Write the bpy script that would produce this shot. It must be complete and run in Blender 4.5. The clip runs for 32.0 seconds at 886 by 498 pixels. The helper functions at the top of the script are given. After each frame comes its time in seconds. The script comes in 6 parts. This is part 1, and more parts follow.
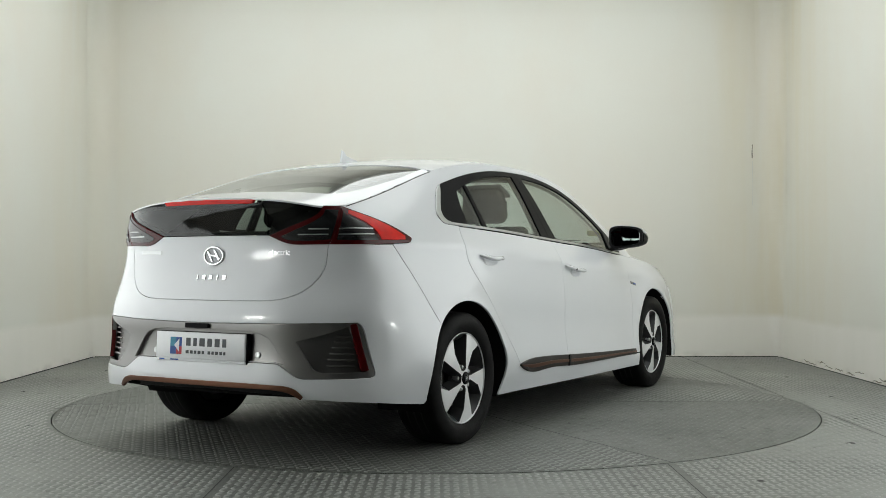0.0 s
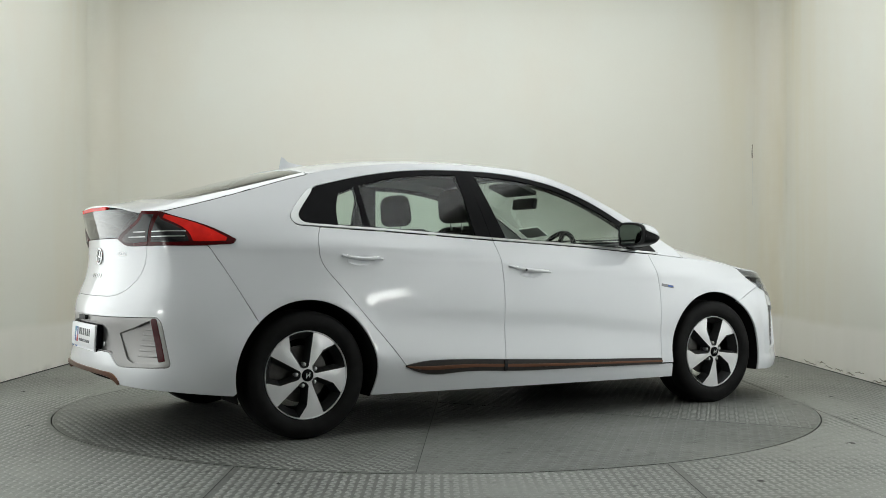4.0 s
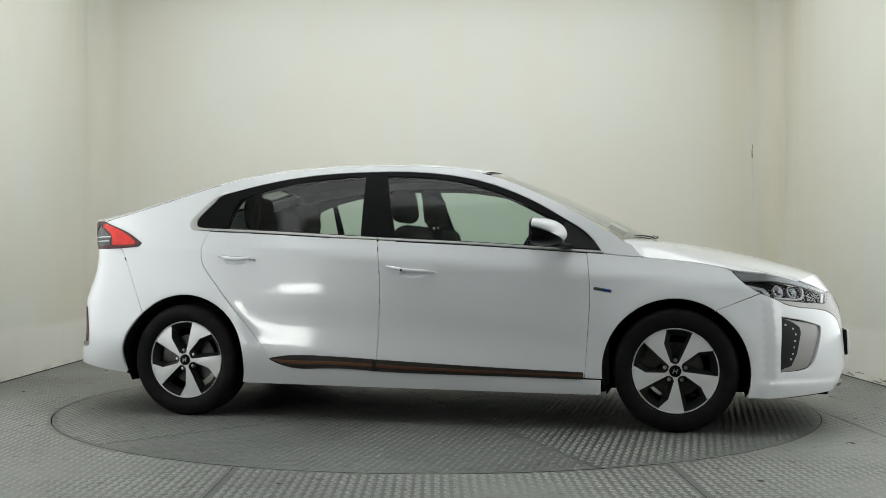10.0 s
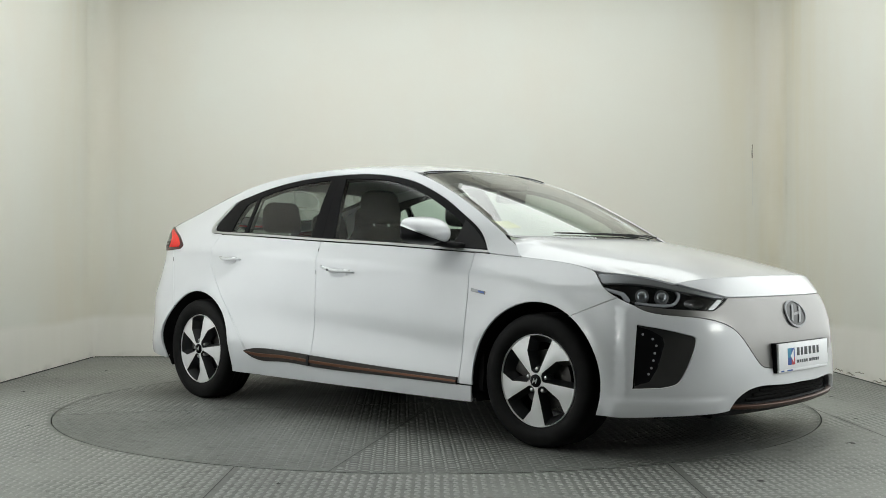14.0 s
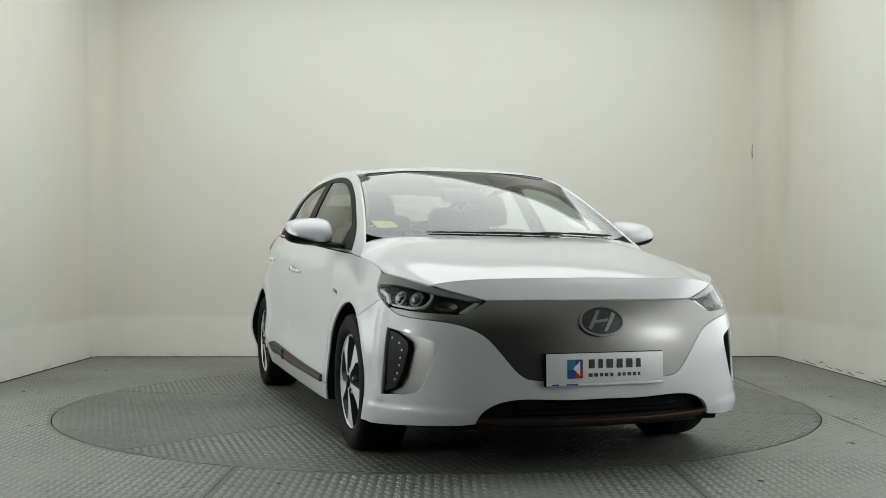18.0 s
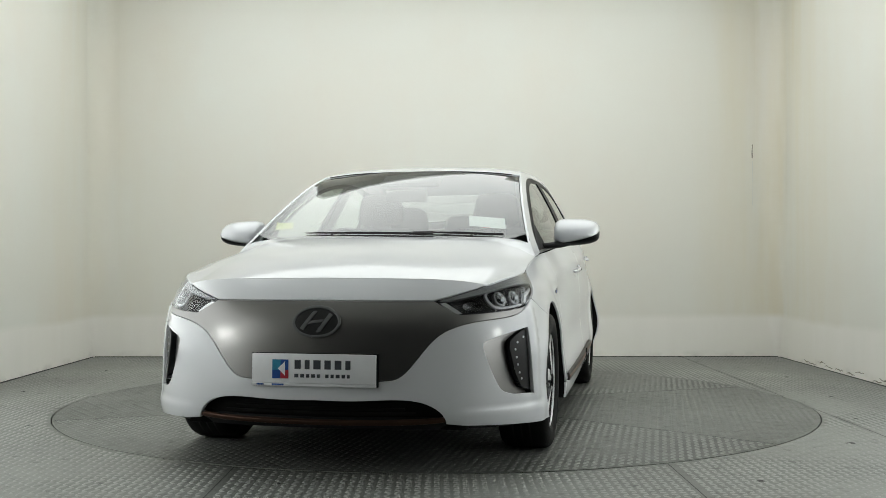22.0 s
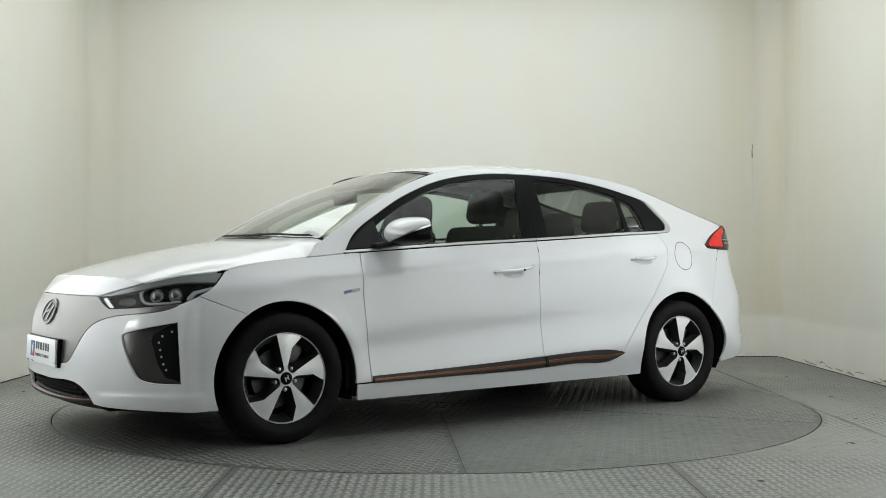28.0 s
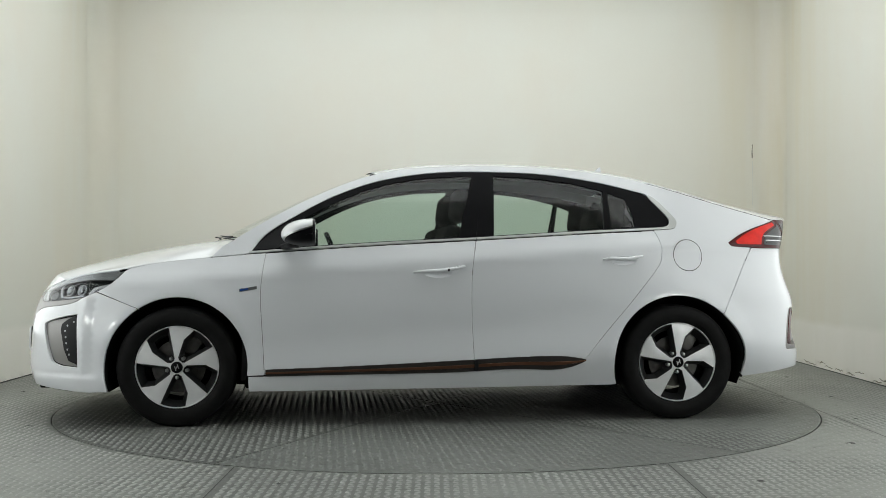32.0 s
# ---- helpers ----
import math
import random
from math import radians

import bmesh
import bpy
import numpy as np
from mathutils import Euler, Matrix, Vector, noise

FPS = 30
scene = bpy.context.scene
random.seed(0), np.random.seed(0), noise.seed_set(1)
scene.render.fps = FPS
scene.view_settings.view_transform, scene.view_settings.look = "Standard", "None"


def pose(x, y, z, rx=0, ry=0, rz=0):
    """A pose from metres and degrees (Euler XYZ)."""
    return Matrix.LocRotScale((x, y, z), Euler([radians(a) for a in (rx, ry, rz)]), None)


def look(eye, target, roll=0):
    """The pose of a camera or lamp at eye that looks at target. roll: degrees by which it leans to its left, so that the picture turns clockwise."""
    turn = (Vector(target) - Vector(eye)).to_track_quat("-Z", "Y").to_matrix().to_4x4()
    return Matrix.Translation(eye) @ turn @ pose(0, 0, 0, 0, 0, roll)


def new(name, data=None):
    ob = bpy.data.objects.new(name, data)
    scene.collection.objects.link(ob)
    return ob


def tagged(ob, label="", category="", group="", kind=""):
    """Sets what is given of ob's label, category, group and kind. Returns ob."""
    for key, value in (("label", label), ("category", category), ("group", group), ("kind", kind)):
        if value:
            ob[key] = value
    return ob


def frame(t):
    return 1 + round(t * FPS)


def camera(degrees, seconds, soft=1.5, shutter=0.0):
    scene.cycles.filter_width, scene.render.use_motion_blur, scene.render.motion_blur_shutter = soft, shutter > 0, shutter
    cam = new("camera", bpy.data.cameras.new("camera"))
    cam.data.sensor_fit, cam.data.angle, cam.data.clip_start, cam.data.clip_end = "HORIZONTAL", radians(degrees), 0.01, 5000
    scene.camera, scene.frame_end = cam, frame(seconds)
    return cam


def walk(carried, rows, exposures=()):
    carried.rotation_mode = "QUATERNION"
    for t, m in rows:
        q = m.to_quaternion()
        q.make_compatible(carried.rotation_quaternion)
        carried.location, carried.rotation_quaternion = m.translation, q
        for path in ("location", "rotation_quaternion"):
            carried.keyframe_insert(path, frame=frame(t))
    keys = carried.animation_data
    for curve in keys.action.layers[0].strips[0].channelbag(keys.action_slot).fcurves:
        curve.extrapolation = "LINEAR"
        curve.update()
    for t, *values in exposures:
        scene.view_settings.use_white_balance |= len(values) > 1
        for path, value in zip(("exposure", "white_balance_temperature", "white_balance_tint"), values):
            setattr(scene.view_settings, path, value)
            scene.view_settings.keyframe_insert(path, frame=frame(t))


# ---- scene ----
# ---- camera on a tripod, before a car on a turntable ----
cam = camera(44.78, 32.0, soft=0.65)
EYE = Matrix.Translation((0, -6.632, 0.869)) @ pose(0, 0, 0, 90.648, 0.0, -0.318)
walk(cam, [(0, EYE), (32, EYE)], [(0, 0.06), (2, -0.03), (4, 0.04), (7, 0.17), (9, 0.08), (11, -0.02), (13, 0.11), (14, 0.11), (17, 0.0), (20, 0.1), (21, 0.16), (22, 0.13), (23, 0.08), (24, -0.1), (25, -0.1), (26, 0.01), (29, 0.1), (31, 0.13), (32, 0.06)])

# ---- light: a dim world outside, all light comes from room lamps and added fill panels ----
world = bpy.data.worlds.new("world")
world.use_nodes = True
world.node_tree.nodes["Background"].inputs[0].default_value = (0.5, 0.55, 0.6, 1)
world.node_tree.nodes["Background"].inputs[1].default_value = 0.02
scene.world = world
scene.view_settings.exposure = 0.0
LAMP_CEILING, LAMP_SIDE, LAMP_FILL = 1.38, 16.0, 1.3

# ---- materials ----
def nodes_of(name):
    m = bpy.data.materials.new(name)
    m.use_nodes = True
    return m, m.node_tree, m.node_tree.nodes["Principled BSDF"]


def mat(name, color, rough=0.5, metal=0.0, coat=0.0, vary=0.0, scale=8.0, bump=0.0, fine=200.0, second=None, spec=0.5, space="Object", coat_rough=0.07):
    """A surface with two scales of variation: soft patches in its colour and fine grain in roughness and relief."""
    m, tree, p = nodes_of(name)
    p.inputs["Base Color"].default_value = (*color, 1)
    p.inputs["Roughness"].default_value = rough
    p.inputs["Metallic"].default_value = metal
    p.inputs["Coat Weight"].default_value = coat
    p.inputs["Coat Roughness"].default_value = coat_rough
    p.inputs["Specular IOR Level"].default_value = spec
    n, l = tree.nodes.new, tree.links.new
    if vary or bump:
        co = n("ShaderNodeTexCoord")
        big, small = n("ShaderNodeTexNoise"), n("ShaderNodeTexNoise")
        big.inputs["Scale"].default_value, big.inputs["Detail"].default_value = scale, 5
        small.inputs["Scale"].default_value, small.inputs["Detail"].default_value = fine, 3
        l(co.outputs[space], big.inputs["Vector"])
        l(co.outputs[space], small.inputs["Vector"])
        mix = n("ShaderNodeMix")
        mix.data_type = "RGBA"
        other = second or tuple(c * (1 - vary) for c in color)
        mix.inputs["A"].default_value, mix.inputs["B"].default_value = (*color, 1), (*other, 1)
        grade = n("ShaderNodeMapRange")
        grade.inputs[1].default_value, grade.inputs[2].default_value = 0.38, 0.66
        l(big.outputs[0], grade.inputs[0])
        l(grade.outputs[0], mix.inputs["Factor"])
        l(mix.outputs["Result"], p.inputs["Base Color"])
        ro = n("ShaderNodeMapRange")
        ro.inputs[3].default_value, ro.inputs[4].default_value = rough * 0.85, min(rough * 1.15 + 0.01, 1)
        l(small.outputs[0], ro.inputs[0])
        l(ro.outputs[0], p.inputs["Roughness"])
        if bump:
            b = n("ShaderNodeBump")
            b.inputs["Strength"].default_value, b.inputs["Distance"].default_value = bump, 0.002
            l(small.outputs[0], b.inputs["Height"])
            l(b.outputs[0], p.inputs["Normal"])
    return m


def glass(name, tint, gloss=0.05, rise=3.8):
    """Thin sheet glass: tinted and clear straight on, glossier at a slant."""
    m = bpy.data.materials.new(name)
    m.use_nodes = True
    tree = m.node_tree
    tree.nodes.clear()
    n, l = tree.nodes.new, tree.links.new
    out, mix, clear, shine, slant = n("ShaderNodeOutputMaterial"), n("ShaderNodeMixShader"), n("ShaderNodeBsdfTransparent"), n("ShaderNodeBsdfGlossy"), n("ShaderNodeLayerWeight")
    power, fres = n("ShaderNodeMath"), n("ShaderNodeMapRange")
    clear.inputs[0].default_value = (*tint, 1)
    shine.inputs[0].default_value, shine.inputs[1].default_value = (1, 1, 1, 1), 0.01
    slant.inputs[0].default_value = 0.5
    power.operation = "POWER"
    power.inputs[1].default_value = rise
    fres.inputs[3].default_value, fres.inputs[4].default_value = gloss, 1.0
    l(slant.outputs["Facing"], power.inputs[0])
    l(power.outputs[0], fres.inputs[0])
    l(fres.outputs[0], mix.inputs[0])
    l(clear.outputs[0], mix.inputs[1])
    l(shine.outputs[0], mix.inputs[2])
    l(mix.outputs[0], out.inputs[0])
    return m


def lamp_mat(name, color, strength):
    m, tree, p = nodes_of(name)
    p.inputs["Base Color"].default_value = (*color, 1)
    p.inputs["Emission Color"].default_value = (*color, 1)
    p.inputs["Emission Strength"].default_value = strength
    return m


def wall_mat():
    """Old cream paint on plaster: cloudy patches, upright yellowed streaks by the corners, and a paler band along the
    foot.
    """
    m, tree, p = nodes_of("wall_paint")
    n, l = tree.nodes.new, tree.links.new
    co = n("ShaderNodeTexCoord")

    def noise_of(size, scale, detail, rough=0.5):
        mp, nz = n("ShaderNodeMapping"), n("ShaderNodeTexNoise")
        mp.inputs["Scale"].default_value = size
        nz.inputs["Scale"].default_value, nz.inputs["Detail"].default_value, nz.inputs["Roughness"].default_value = scale, detail, rough
        l(co.outputs["Object"], mp.inputs["Vector"])
        l(mp.outputs[0], nz.inputs["Vector"])
        return nz.outputs[0]

    def grade(value, a, b, low=0.0, high=1.0):
        r = n("ShaderNodeMapRange")
        for i, v in enumerate((a, b, low, high)):
            r.inputs[i + 1].default_value = v
        l(value, r.inputs[0])
        return r.outputs[0]

    def math_of(kind, a, b):
        q = n("ShaderNodeMath")
        q.operation = kind
        for i, v in enumerate((a, b)):
            if isinstance(v, float):
                q.inputs[i].default_value = v
            else:
                l(v, q.inputs[i])
        return q.outputs[0]

    def blend(factor, a, color):
        q = n("ShaderNodeMix")
        q.data_type = "RGBA"
        l(factor, q.inputs["Factor"])
        if isinstance(a, tuple):
            q.inputs["A"].default_value = (*a, 1)
        else:
            l(a, q.inputs["A"])
        q.inputs["B"].default_value = (*color, 1)
        return q.outputs["Result"]

    cloud = noise_of((0.7, 0.7, 1.0), 0.9, 4)
    warm = noise_of((1.0, 1.0, 0.55), 0.75, 5, 0.6)
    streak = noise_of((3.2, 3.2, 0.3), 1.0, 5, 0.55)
    fine = noise_of((1, 1, 1), 60.0, 4)
    axes = n("ShaderNodeSeparateXYZ")
    l(co.outputs["Object"], axes.inputs[0])
    x, y, z = axes.outputs
    color = blend(grade(cloud, 0.4, 0.66), (0.815, 0.803, 0.734), (0.82, 0.822, 0.76))
    color = blend(grade(warm, 0.46, 0.68, 0.0, 0.85), color, (0.815, 0.778, 0.697))
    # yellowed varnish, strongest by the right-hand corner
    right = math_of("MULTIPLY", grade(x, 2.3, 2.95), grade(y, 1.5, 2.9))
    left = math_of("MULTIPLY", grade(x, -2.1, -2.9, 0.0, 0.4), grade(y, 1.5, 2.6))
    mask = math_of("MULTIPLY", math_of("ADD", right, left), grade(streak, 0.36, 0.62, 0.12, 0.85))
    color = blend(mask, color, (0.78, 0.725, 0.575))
    # the paler band along the foot, with an uneven soft edge
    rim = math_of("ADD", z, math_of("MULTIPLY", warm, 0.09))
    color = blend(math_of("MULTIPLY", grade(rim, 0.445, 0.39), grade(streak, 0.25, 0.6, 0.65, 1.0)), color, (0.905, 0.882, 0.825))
    # darker patches that fade out just above the floor
    color = blend(math_of("MULTIPLY", grade(z, 0.07, 0.0), grade(noise_of((5, 5, 9), 1.4, 4), 0.48, 0.7, 0.0, 0.5)), color, (0.5, 0.48, 0.43))
    l(color, p.inputs["Base Color"])
    bump = n("ShaderNodeBump")
    bump.inputs["Strength"].default_value, bump.inputs["Distance"].default_value = 0.15, 0.002
    l(fine, bump.inputs["Height"])
    l(bump.outputs[0], p.inputs["Normal"])
    p.inputs["Roughness"].default_value = 0.5
    return m


def tread_mat(name, tone, dust):
    """Worn grey-painted steel plate with scuffs, oily specks and fields filled with pale dust."""
    m, tree, p = nodes_of(name)
    n, l = tree.nodes.new, tree.links.new
    co = n("ShaderNodeTexCoord")
    a, b, c = n("ShaderNodeTexNoise"), n("ShaderNodeTexNoise"), n("ShaderNodeTexNoise")
    for node, s, d in ((a, 0.9, 6), (b, 14.0, 5), (c, 160.0, 3)):
        node.inputs["Scale"].default_value, node.inputs["Detail"].default_value = s, d
        l(co.outputs["Object"], node.inputs["Vector"])
    m1, m2 = n("ShaderNodeMix"), n("ShaderNodeMix")
    m1.data_type = m2.data_type = "RGBA"
    m1.inputs["A"].default_value = (*(v * 0.72 for v in tone), 1)
    m1.inputs["B"].default_value = (*(v * 1.2 for v in tone), 1)
    m2.inputs["B"].default_value = (*(v * 0.35 for v in tone), 1)
    r1, r2 = n("ShaderNodeMapRange"), n("ShaderNodeMapRange")
    r1.inputs[1].default_value, r1.inputs[2].default_value = 0.3, 0.7
    r2.inputs[1].default_value, r2.inputs[2].default_value, r2.inputs[4].default_value = 0.62, 0.75, 0.75
    l(a.outputs[0], r1.inputs[0])
    l(b.outputs[0], r2.inputs[0])
    l(r1.outputs[0], m1.inputs["Factor"])
    l(m1.outputs["Result"], m2.inputs["A"])
    l(r2.outputs[0], m2.inputs["Factor"])
    d, dr, m3 = n("ShaderNodeTexNoise"), n("ShaderNodeMapRange"), n("ShaderNodeMix")
    d.inputs["Scale"].default_value, d.inputs["Detail"].default_value = 0.75, 5
    l(co.outputs["Object"], d.inputs["Vector"])
    dr.inputs[1].default_value, dr.inputs[2].default_value, dr.inputs[4].default_value = 0.45, 0.6, 0.85
    l(d.outputs[0], dr.inputs[0])
    m3.data_type = "RGBA"
    m3.inputs["A"].default_value = (*tone, 1)
    l(dr.outputs[0], m3.inputs["Factor"])
    l(m1.outputs["Result"], m3.inputs["A"])
    m3.inputs["B"].default_value = (*dust, 1)
    l(m3.outputs["Result"], m2.inputs["A"])
    l(m2.outputs["Result"], p.inputs["Base Color"])
    rr = n("ShaderNodeMapRange")
    rr.inputs[3].default_value, rr.inputs[4].default_value = 0.36, 0.62
    l(b.outputs[0], rr.inputs[0])
    l(rr.outputs[0], p.inputs["Roughness"])
    bump = n("ShaderNodeBump")
    bump.inputs["Strength"].default_value, bump.inputs["Distance"].default_value = 0.3, 0.002
    l(c.outputs[0], bump.inputs["Height"])
    l(bump.outputs[0], p.inputs["Normal"])
    p.inputs["Metallic"].default_value = 0.25
    return m


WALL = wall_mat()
STRIP = mat("corner_strip", (0.735, 0.74, 0.705), 0.38, vary=0.06, scale=2.0, bump=0.1, fine=80)
SCUFF = mat("bare_plaster", (0.34, 0.32, 0.27), 0.9, vary=0.3, scale=30, bump=0.3)
UNSEEN_DARK = mat("unseen_dark_wall", (0.035, 0.035, 0.036), 0.9, vary=0.3, scale=3, bump=0.2)
CEIL = mat("ceiling_paint", (0.75, 0.75, 0.73), 0.8, vary=0.05, scale=2.0, bump=0.1)
FLOOR = tread_mat("tread_plate", (0.132, 0.139, 0.127), (0.205, 0.212, 0.196))
TREAD = tread_mat("worn_lozenges", (0.3, 0.307, 0.288), (0.235, 0.242, 0.225))
DISC = tread_mat("tread_disc", (0.085, 0.09, 0.082), (0.132, 0.138, 0.128))
# lozenges far paler than their plate: the steel's sheen is put into the colour
TREAD_SHEEN = tread_mat("disc_lozenges_sheen", (0.265, 0.272, 0.255), (0.165, 0.171, 0.159))
DISC_DUSTY = tread_mat("dusty_disc", (0.12, 0.126, 0.116), (0.152, 0.158, 0.147))
TREAD_DUSTY = tread_mat("dusty_lozenges", (0.168, 0.174, 0.162), (0.15, 0.156, 0.145))
JOINT = mat("plate_joint", (0.045, 0.046, 0.043), 0.7, vary=0.4, scale=6, bump=0.2)
GAP = mat("dark_gap", (0.012, 0.012, 0.012), 0.9, vary=0.2)
WHITE = mat("white_paint", (0.675, 0.69, 0.715), 0.32, coat=0.9, vary=0.015, scale=3.0, coat_rough=0.085)
SILVER = mat("satin_silver_paint", (0.235, 0.23, 0.225), 0.31, metal=0.95, coat=0.0, spec=0.2, vary=0.05, scale=5.0)
BRIGHT = mat("chrome", (0.72, 0.73, 0.74), 0.12, metal=1.0, vary=0.04, scale=20)
SATIN = mat("satin_chrome", (0.5, 0.51, 0.51), 0.3, metal=1.0, vary=0.05, scale=20)
BLACK = mat("gloss_black", (0.007, 0.007, 0.008), 0.35, coat=0.0, vary=0.2, scale=10, spec=0.05)
PLASTIC = mat("black_plastic", (0.013, 0.013, 0.014), 0.5, vary=0.25, scale=12, bump=0.25, fine=500, spec=0.2)
DARK = mat("dark_liner", (0.011, 0.011, 0.011), 0.9, vary=0.3, scale=9, bump=0.2, spec=0.1)
RUBBER = mat("tyre_rubber", (0.0105, 0.0105, 0.0105), 0.55, vary=0.3, scale=14, bump=0.3, fine=300, spec=0.08)
COPPER_DARK = mat("dark_copper_paint", (0.07, 0.037, 0.026), 0.34, metal=0.8, vary=0.1, scale=10)
COPPER = mat("copper_paint", (0.15, 0.072, 0.045), 0.36, metal=0.85, vary=0.1, scale=10)
MOULD = mat("dark_moulding", (0.03, 0.026, 0.024), 0.4, vary=0.2, scale=8, spec=0.25)
ALLOY = mat("machined_alloy", (0.74, 0.745, 0.75), 0.36, metal=0.2, coat=0.3, vary=0.05, scale=15)
ALLOY_DARK = mat("dark_alloy", (0.03, 0.0305, 0.0315), 0.32, metal=0.3, vary=0.2, scale=15, spec=0.45)
STEEL = mat("brake_steel", (0.13, 0.125, 0.12), 0.5, metal=0.7, vary=0.3, scale=25, bump=0.3)
RED = mat("red_lens", (0.75, 0.012, 0.006), 0.25, vary=0.2, scale=20, spec=0.25)
RED_DEEP = mat("deep_red_lens", (0.065, 0.003, 0.004), 0.15, vary=0.2, scale=20, spec=0.3)
SMOKE = mat("smoked_lens", (0.012, 0.0125, 0.0135), 0.22, coat=0.15, vary=0.4, scale=40)
LAMP_IN = mat("lamp_bezel", (0.006, 0.006, 0.007), 0.35, vary=0.3, scale=25, spec=0.2)
FIELD = mat("emblem_field", (0.06, 0.061, 0.063), 0.3, metal=0.8, vary=0.1, scale=60)
LENS = mat("projector_lens", (0.13, 0.14, 0.15), 0.05, metal=0.7, coat=1.0)
GUIDE = mat("light_guide", (0.33, 0.34, 0.36), 0.15, coat=0.6)
LED = mat("led_lens", (0.42, 0.43, 0.45), 0.1, coat=1.0)
CLOTH = mat("seat_cloth", (0.005, 0.005, 0.0055), 0.9, vary=0.3, scale=40, bump=0.4, fine=700, spec=0.1)
TRIM = mat("cabin_trim", (0.009, 0.009, 0.0095), 0.7, vary=0.2, scale=15, bump=0.3, fine=500, spec=0.15)
LINING = mat("headlining", (0.5, 0.505, 0.495), 0.95, vary=0.1, scale=20, bump=0.2)
PLATE = mat("plate_white", (0.83, 0.84, 0.86), 0.3, vary=0.03, scale=30)
INK = mat("plate_ink", (0.045, 0.05, 0.06), 0.4, vary=0.1, scale=50)
BLUE = mat("badge_blue", (0.015, 0.08, 0.33), 0.35, vary=0.2, scale=60)
CYAN = mat("badge_cyan", (0.03, 0.26, 0.42), 0.35, vary=0.2, scale=60)
SCARLET = mat("badge_red", (0.5, 0.03, 0.05), 0.35, vary=0.2, scale=60)
BADGE = mat("badge_metal", (0.2, 0.205, 0.21), 0.3, metal=0.8, vary=0.1, scale=60)
PAPER = mat("paper_disc", (0.72, 0.74, 0.72), 0.7, vary=0.1, scale=60)
YELLOW = mat("yellow_sticker", (0.55, 0.56, 0.16), 0.5, vary=0.15, scale=60)
GLASS_CLEAR = glass("windscreen_glass", (0.74, 0.79, 0.77), 0.085, 3.4)
GLASS_SIDE = glass("side_glass", (0.70, 0.79, 0.74), 0.03, 4.5)
GLASS_REAR = glass("rear_glass", (0.5, 0.53, 0.52), 0.07)
GLASS_DARK = glass("dark_glass", (0.24, 0.27, 0.26), 0.035)
LENS_CLEAR = glass("lamp_cover", (0.93, 0.94, 0.95), 0.018, 5.0)
MIRROR = mat("mirror_glass", (0.22, 0.225, 0.23), 0.02, metal=1.0)
GLOW = lamp_mat("lamp_diffuser", (0.968, 1.0, 0.99), LAMP_CEILING)
GLOW_FILL = lamp_mat("fill_panel_diffuser", (0.968, 1.0, 0.99), LAMP_FILL)
GLOW_SIDE = lamp_mat("flood_diffuser", (0.97, 1.0, 0.97), LAMP_SIDE)

# ---- body surface of the car: x forward, y to its left, z up ----
def spline(xs, ys):
    """Natural cubic spline through a few control values, straight beyond its ends."""
    xs, ys = np.array(xs, float), np.array(ys, float)
    n, h = len(xs), np.diff(xs)
    a = np.zeros((n, n))
    r = np.zeros(n)
    a[0, 0] = a[-1, -1] = 1
    for i in range(1, n - 1):
        a[i, i - 1], a[i, i], a[i, i + 1] = h[i - 1], 2 * (h[i - 1] + h[i]), h[i]
        r[i] = 6 * ((ys[i + 1] - ys[i]) / h[i] - (ys[i] - ys[i - 1]) / h[i - 1])
    m = np.linalg.solve(a, r)

    def value(x):
        x = np.asarray(x, float)
        i = np.clip(np.searchsorted(xs, x) - 1, 0, n - 2)
        hi, d0, d1 = h[i], x - xs[i], xs[i + 1] - x
        y = (m[i] * d1 ** 3 + m[i + 1] * d0 ** 3) / (6 * hi) + (ys[i] / hi - m[i] * hi / 6) * d1 + (ys[i + 1] / hi - m[i + 1] * hi / 6) * d0
        s0 = (ys[1] - ys[0]) / h[0] - h[0] * m[1] / 6
        s1 = (ys[-1] - ys[-2]) / h[-1] + h[-1] * m[-2] / 6
        y = np.where(x < xs[0], ys[0] + s0 * (x - xs[0]), y)
        return np.where(x > xs[-1], ys[-1] + s1 * (x - xs[-1]), y)

    return value


# half width of the body side below the shoulder, along the car
WIDE = spline([-2.3, -1.9, -1.6, -1.35, -1.05, -0.8, -0.4, 0.1, 0.6, 0.95, 1.12, 1.35, 1.65, 1.9, 2.3], [0.845, 0.89, 0.908, 0.913, 0.904, 0.9, 0.9025, 0.904, 0.9025, 0.9, 0.902, 0.908, 0.899, 0.87, 0.78])
# height of the shoulder crease, and how the side leans in above and below it
CREASE = spline([-2.2, -1.66, -1.235, -0.33, 0.28, 0.82, 1.3, 2.0], [0.985, 0.967, 0.946, 0.889, 0.852, 0.81, 0.775, 0.72])
LEAN = spline([-0.75, -0.69, -0.62, -0.56, -0.46, -0.37, -0.28, -0.19, -0.1, -0.035, -0.008, 0.008, 0.035, 0.07, 0.11, 0.2, 0.3, 0.4, 0.48, 0.56, 0.64], [-0.045, -0.024, -0.004, 0.003, -0.0085, -0.0192, -0.0198, -0.0225, -0.03, -0.0355, -0.0385, -0.0445, -0.0585, -0.078, -0.099, -0.143, -0.192, -0.247, -0.297, -0.364, -0.464])
# how much the upper body narrows towards both ends
NARROW = spline([-2.3, -1.9, -1.69, -1.37, -1.0, -0.5, 0, 0.5, 1.0, 1.4, 1.8, 2.2], [0.19, 0.12, 0.095, 0.06, 0.02, 0.0, 0, 0.005, 0.03, 0.045, 0.055, 0.06])
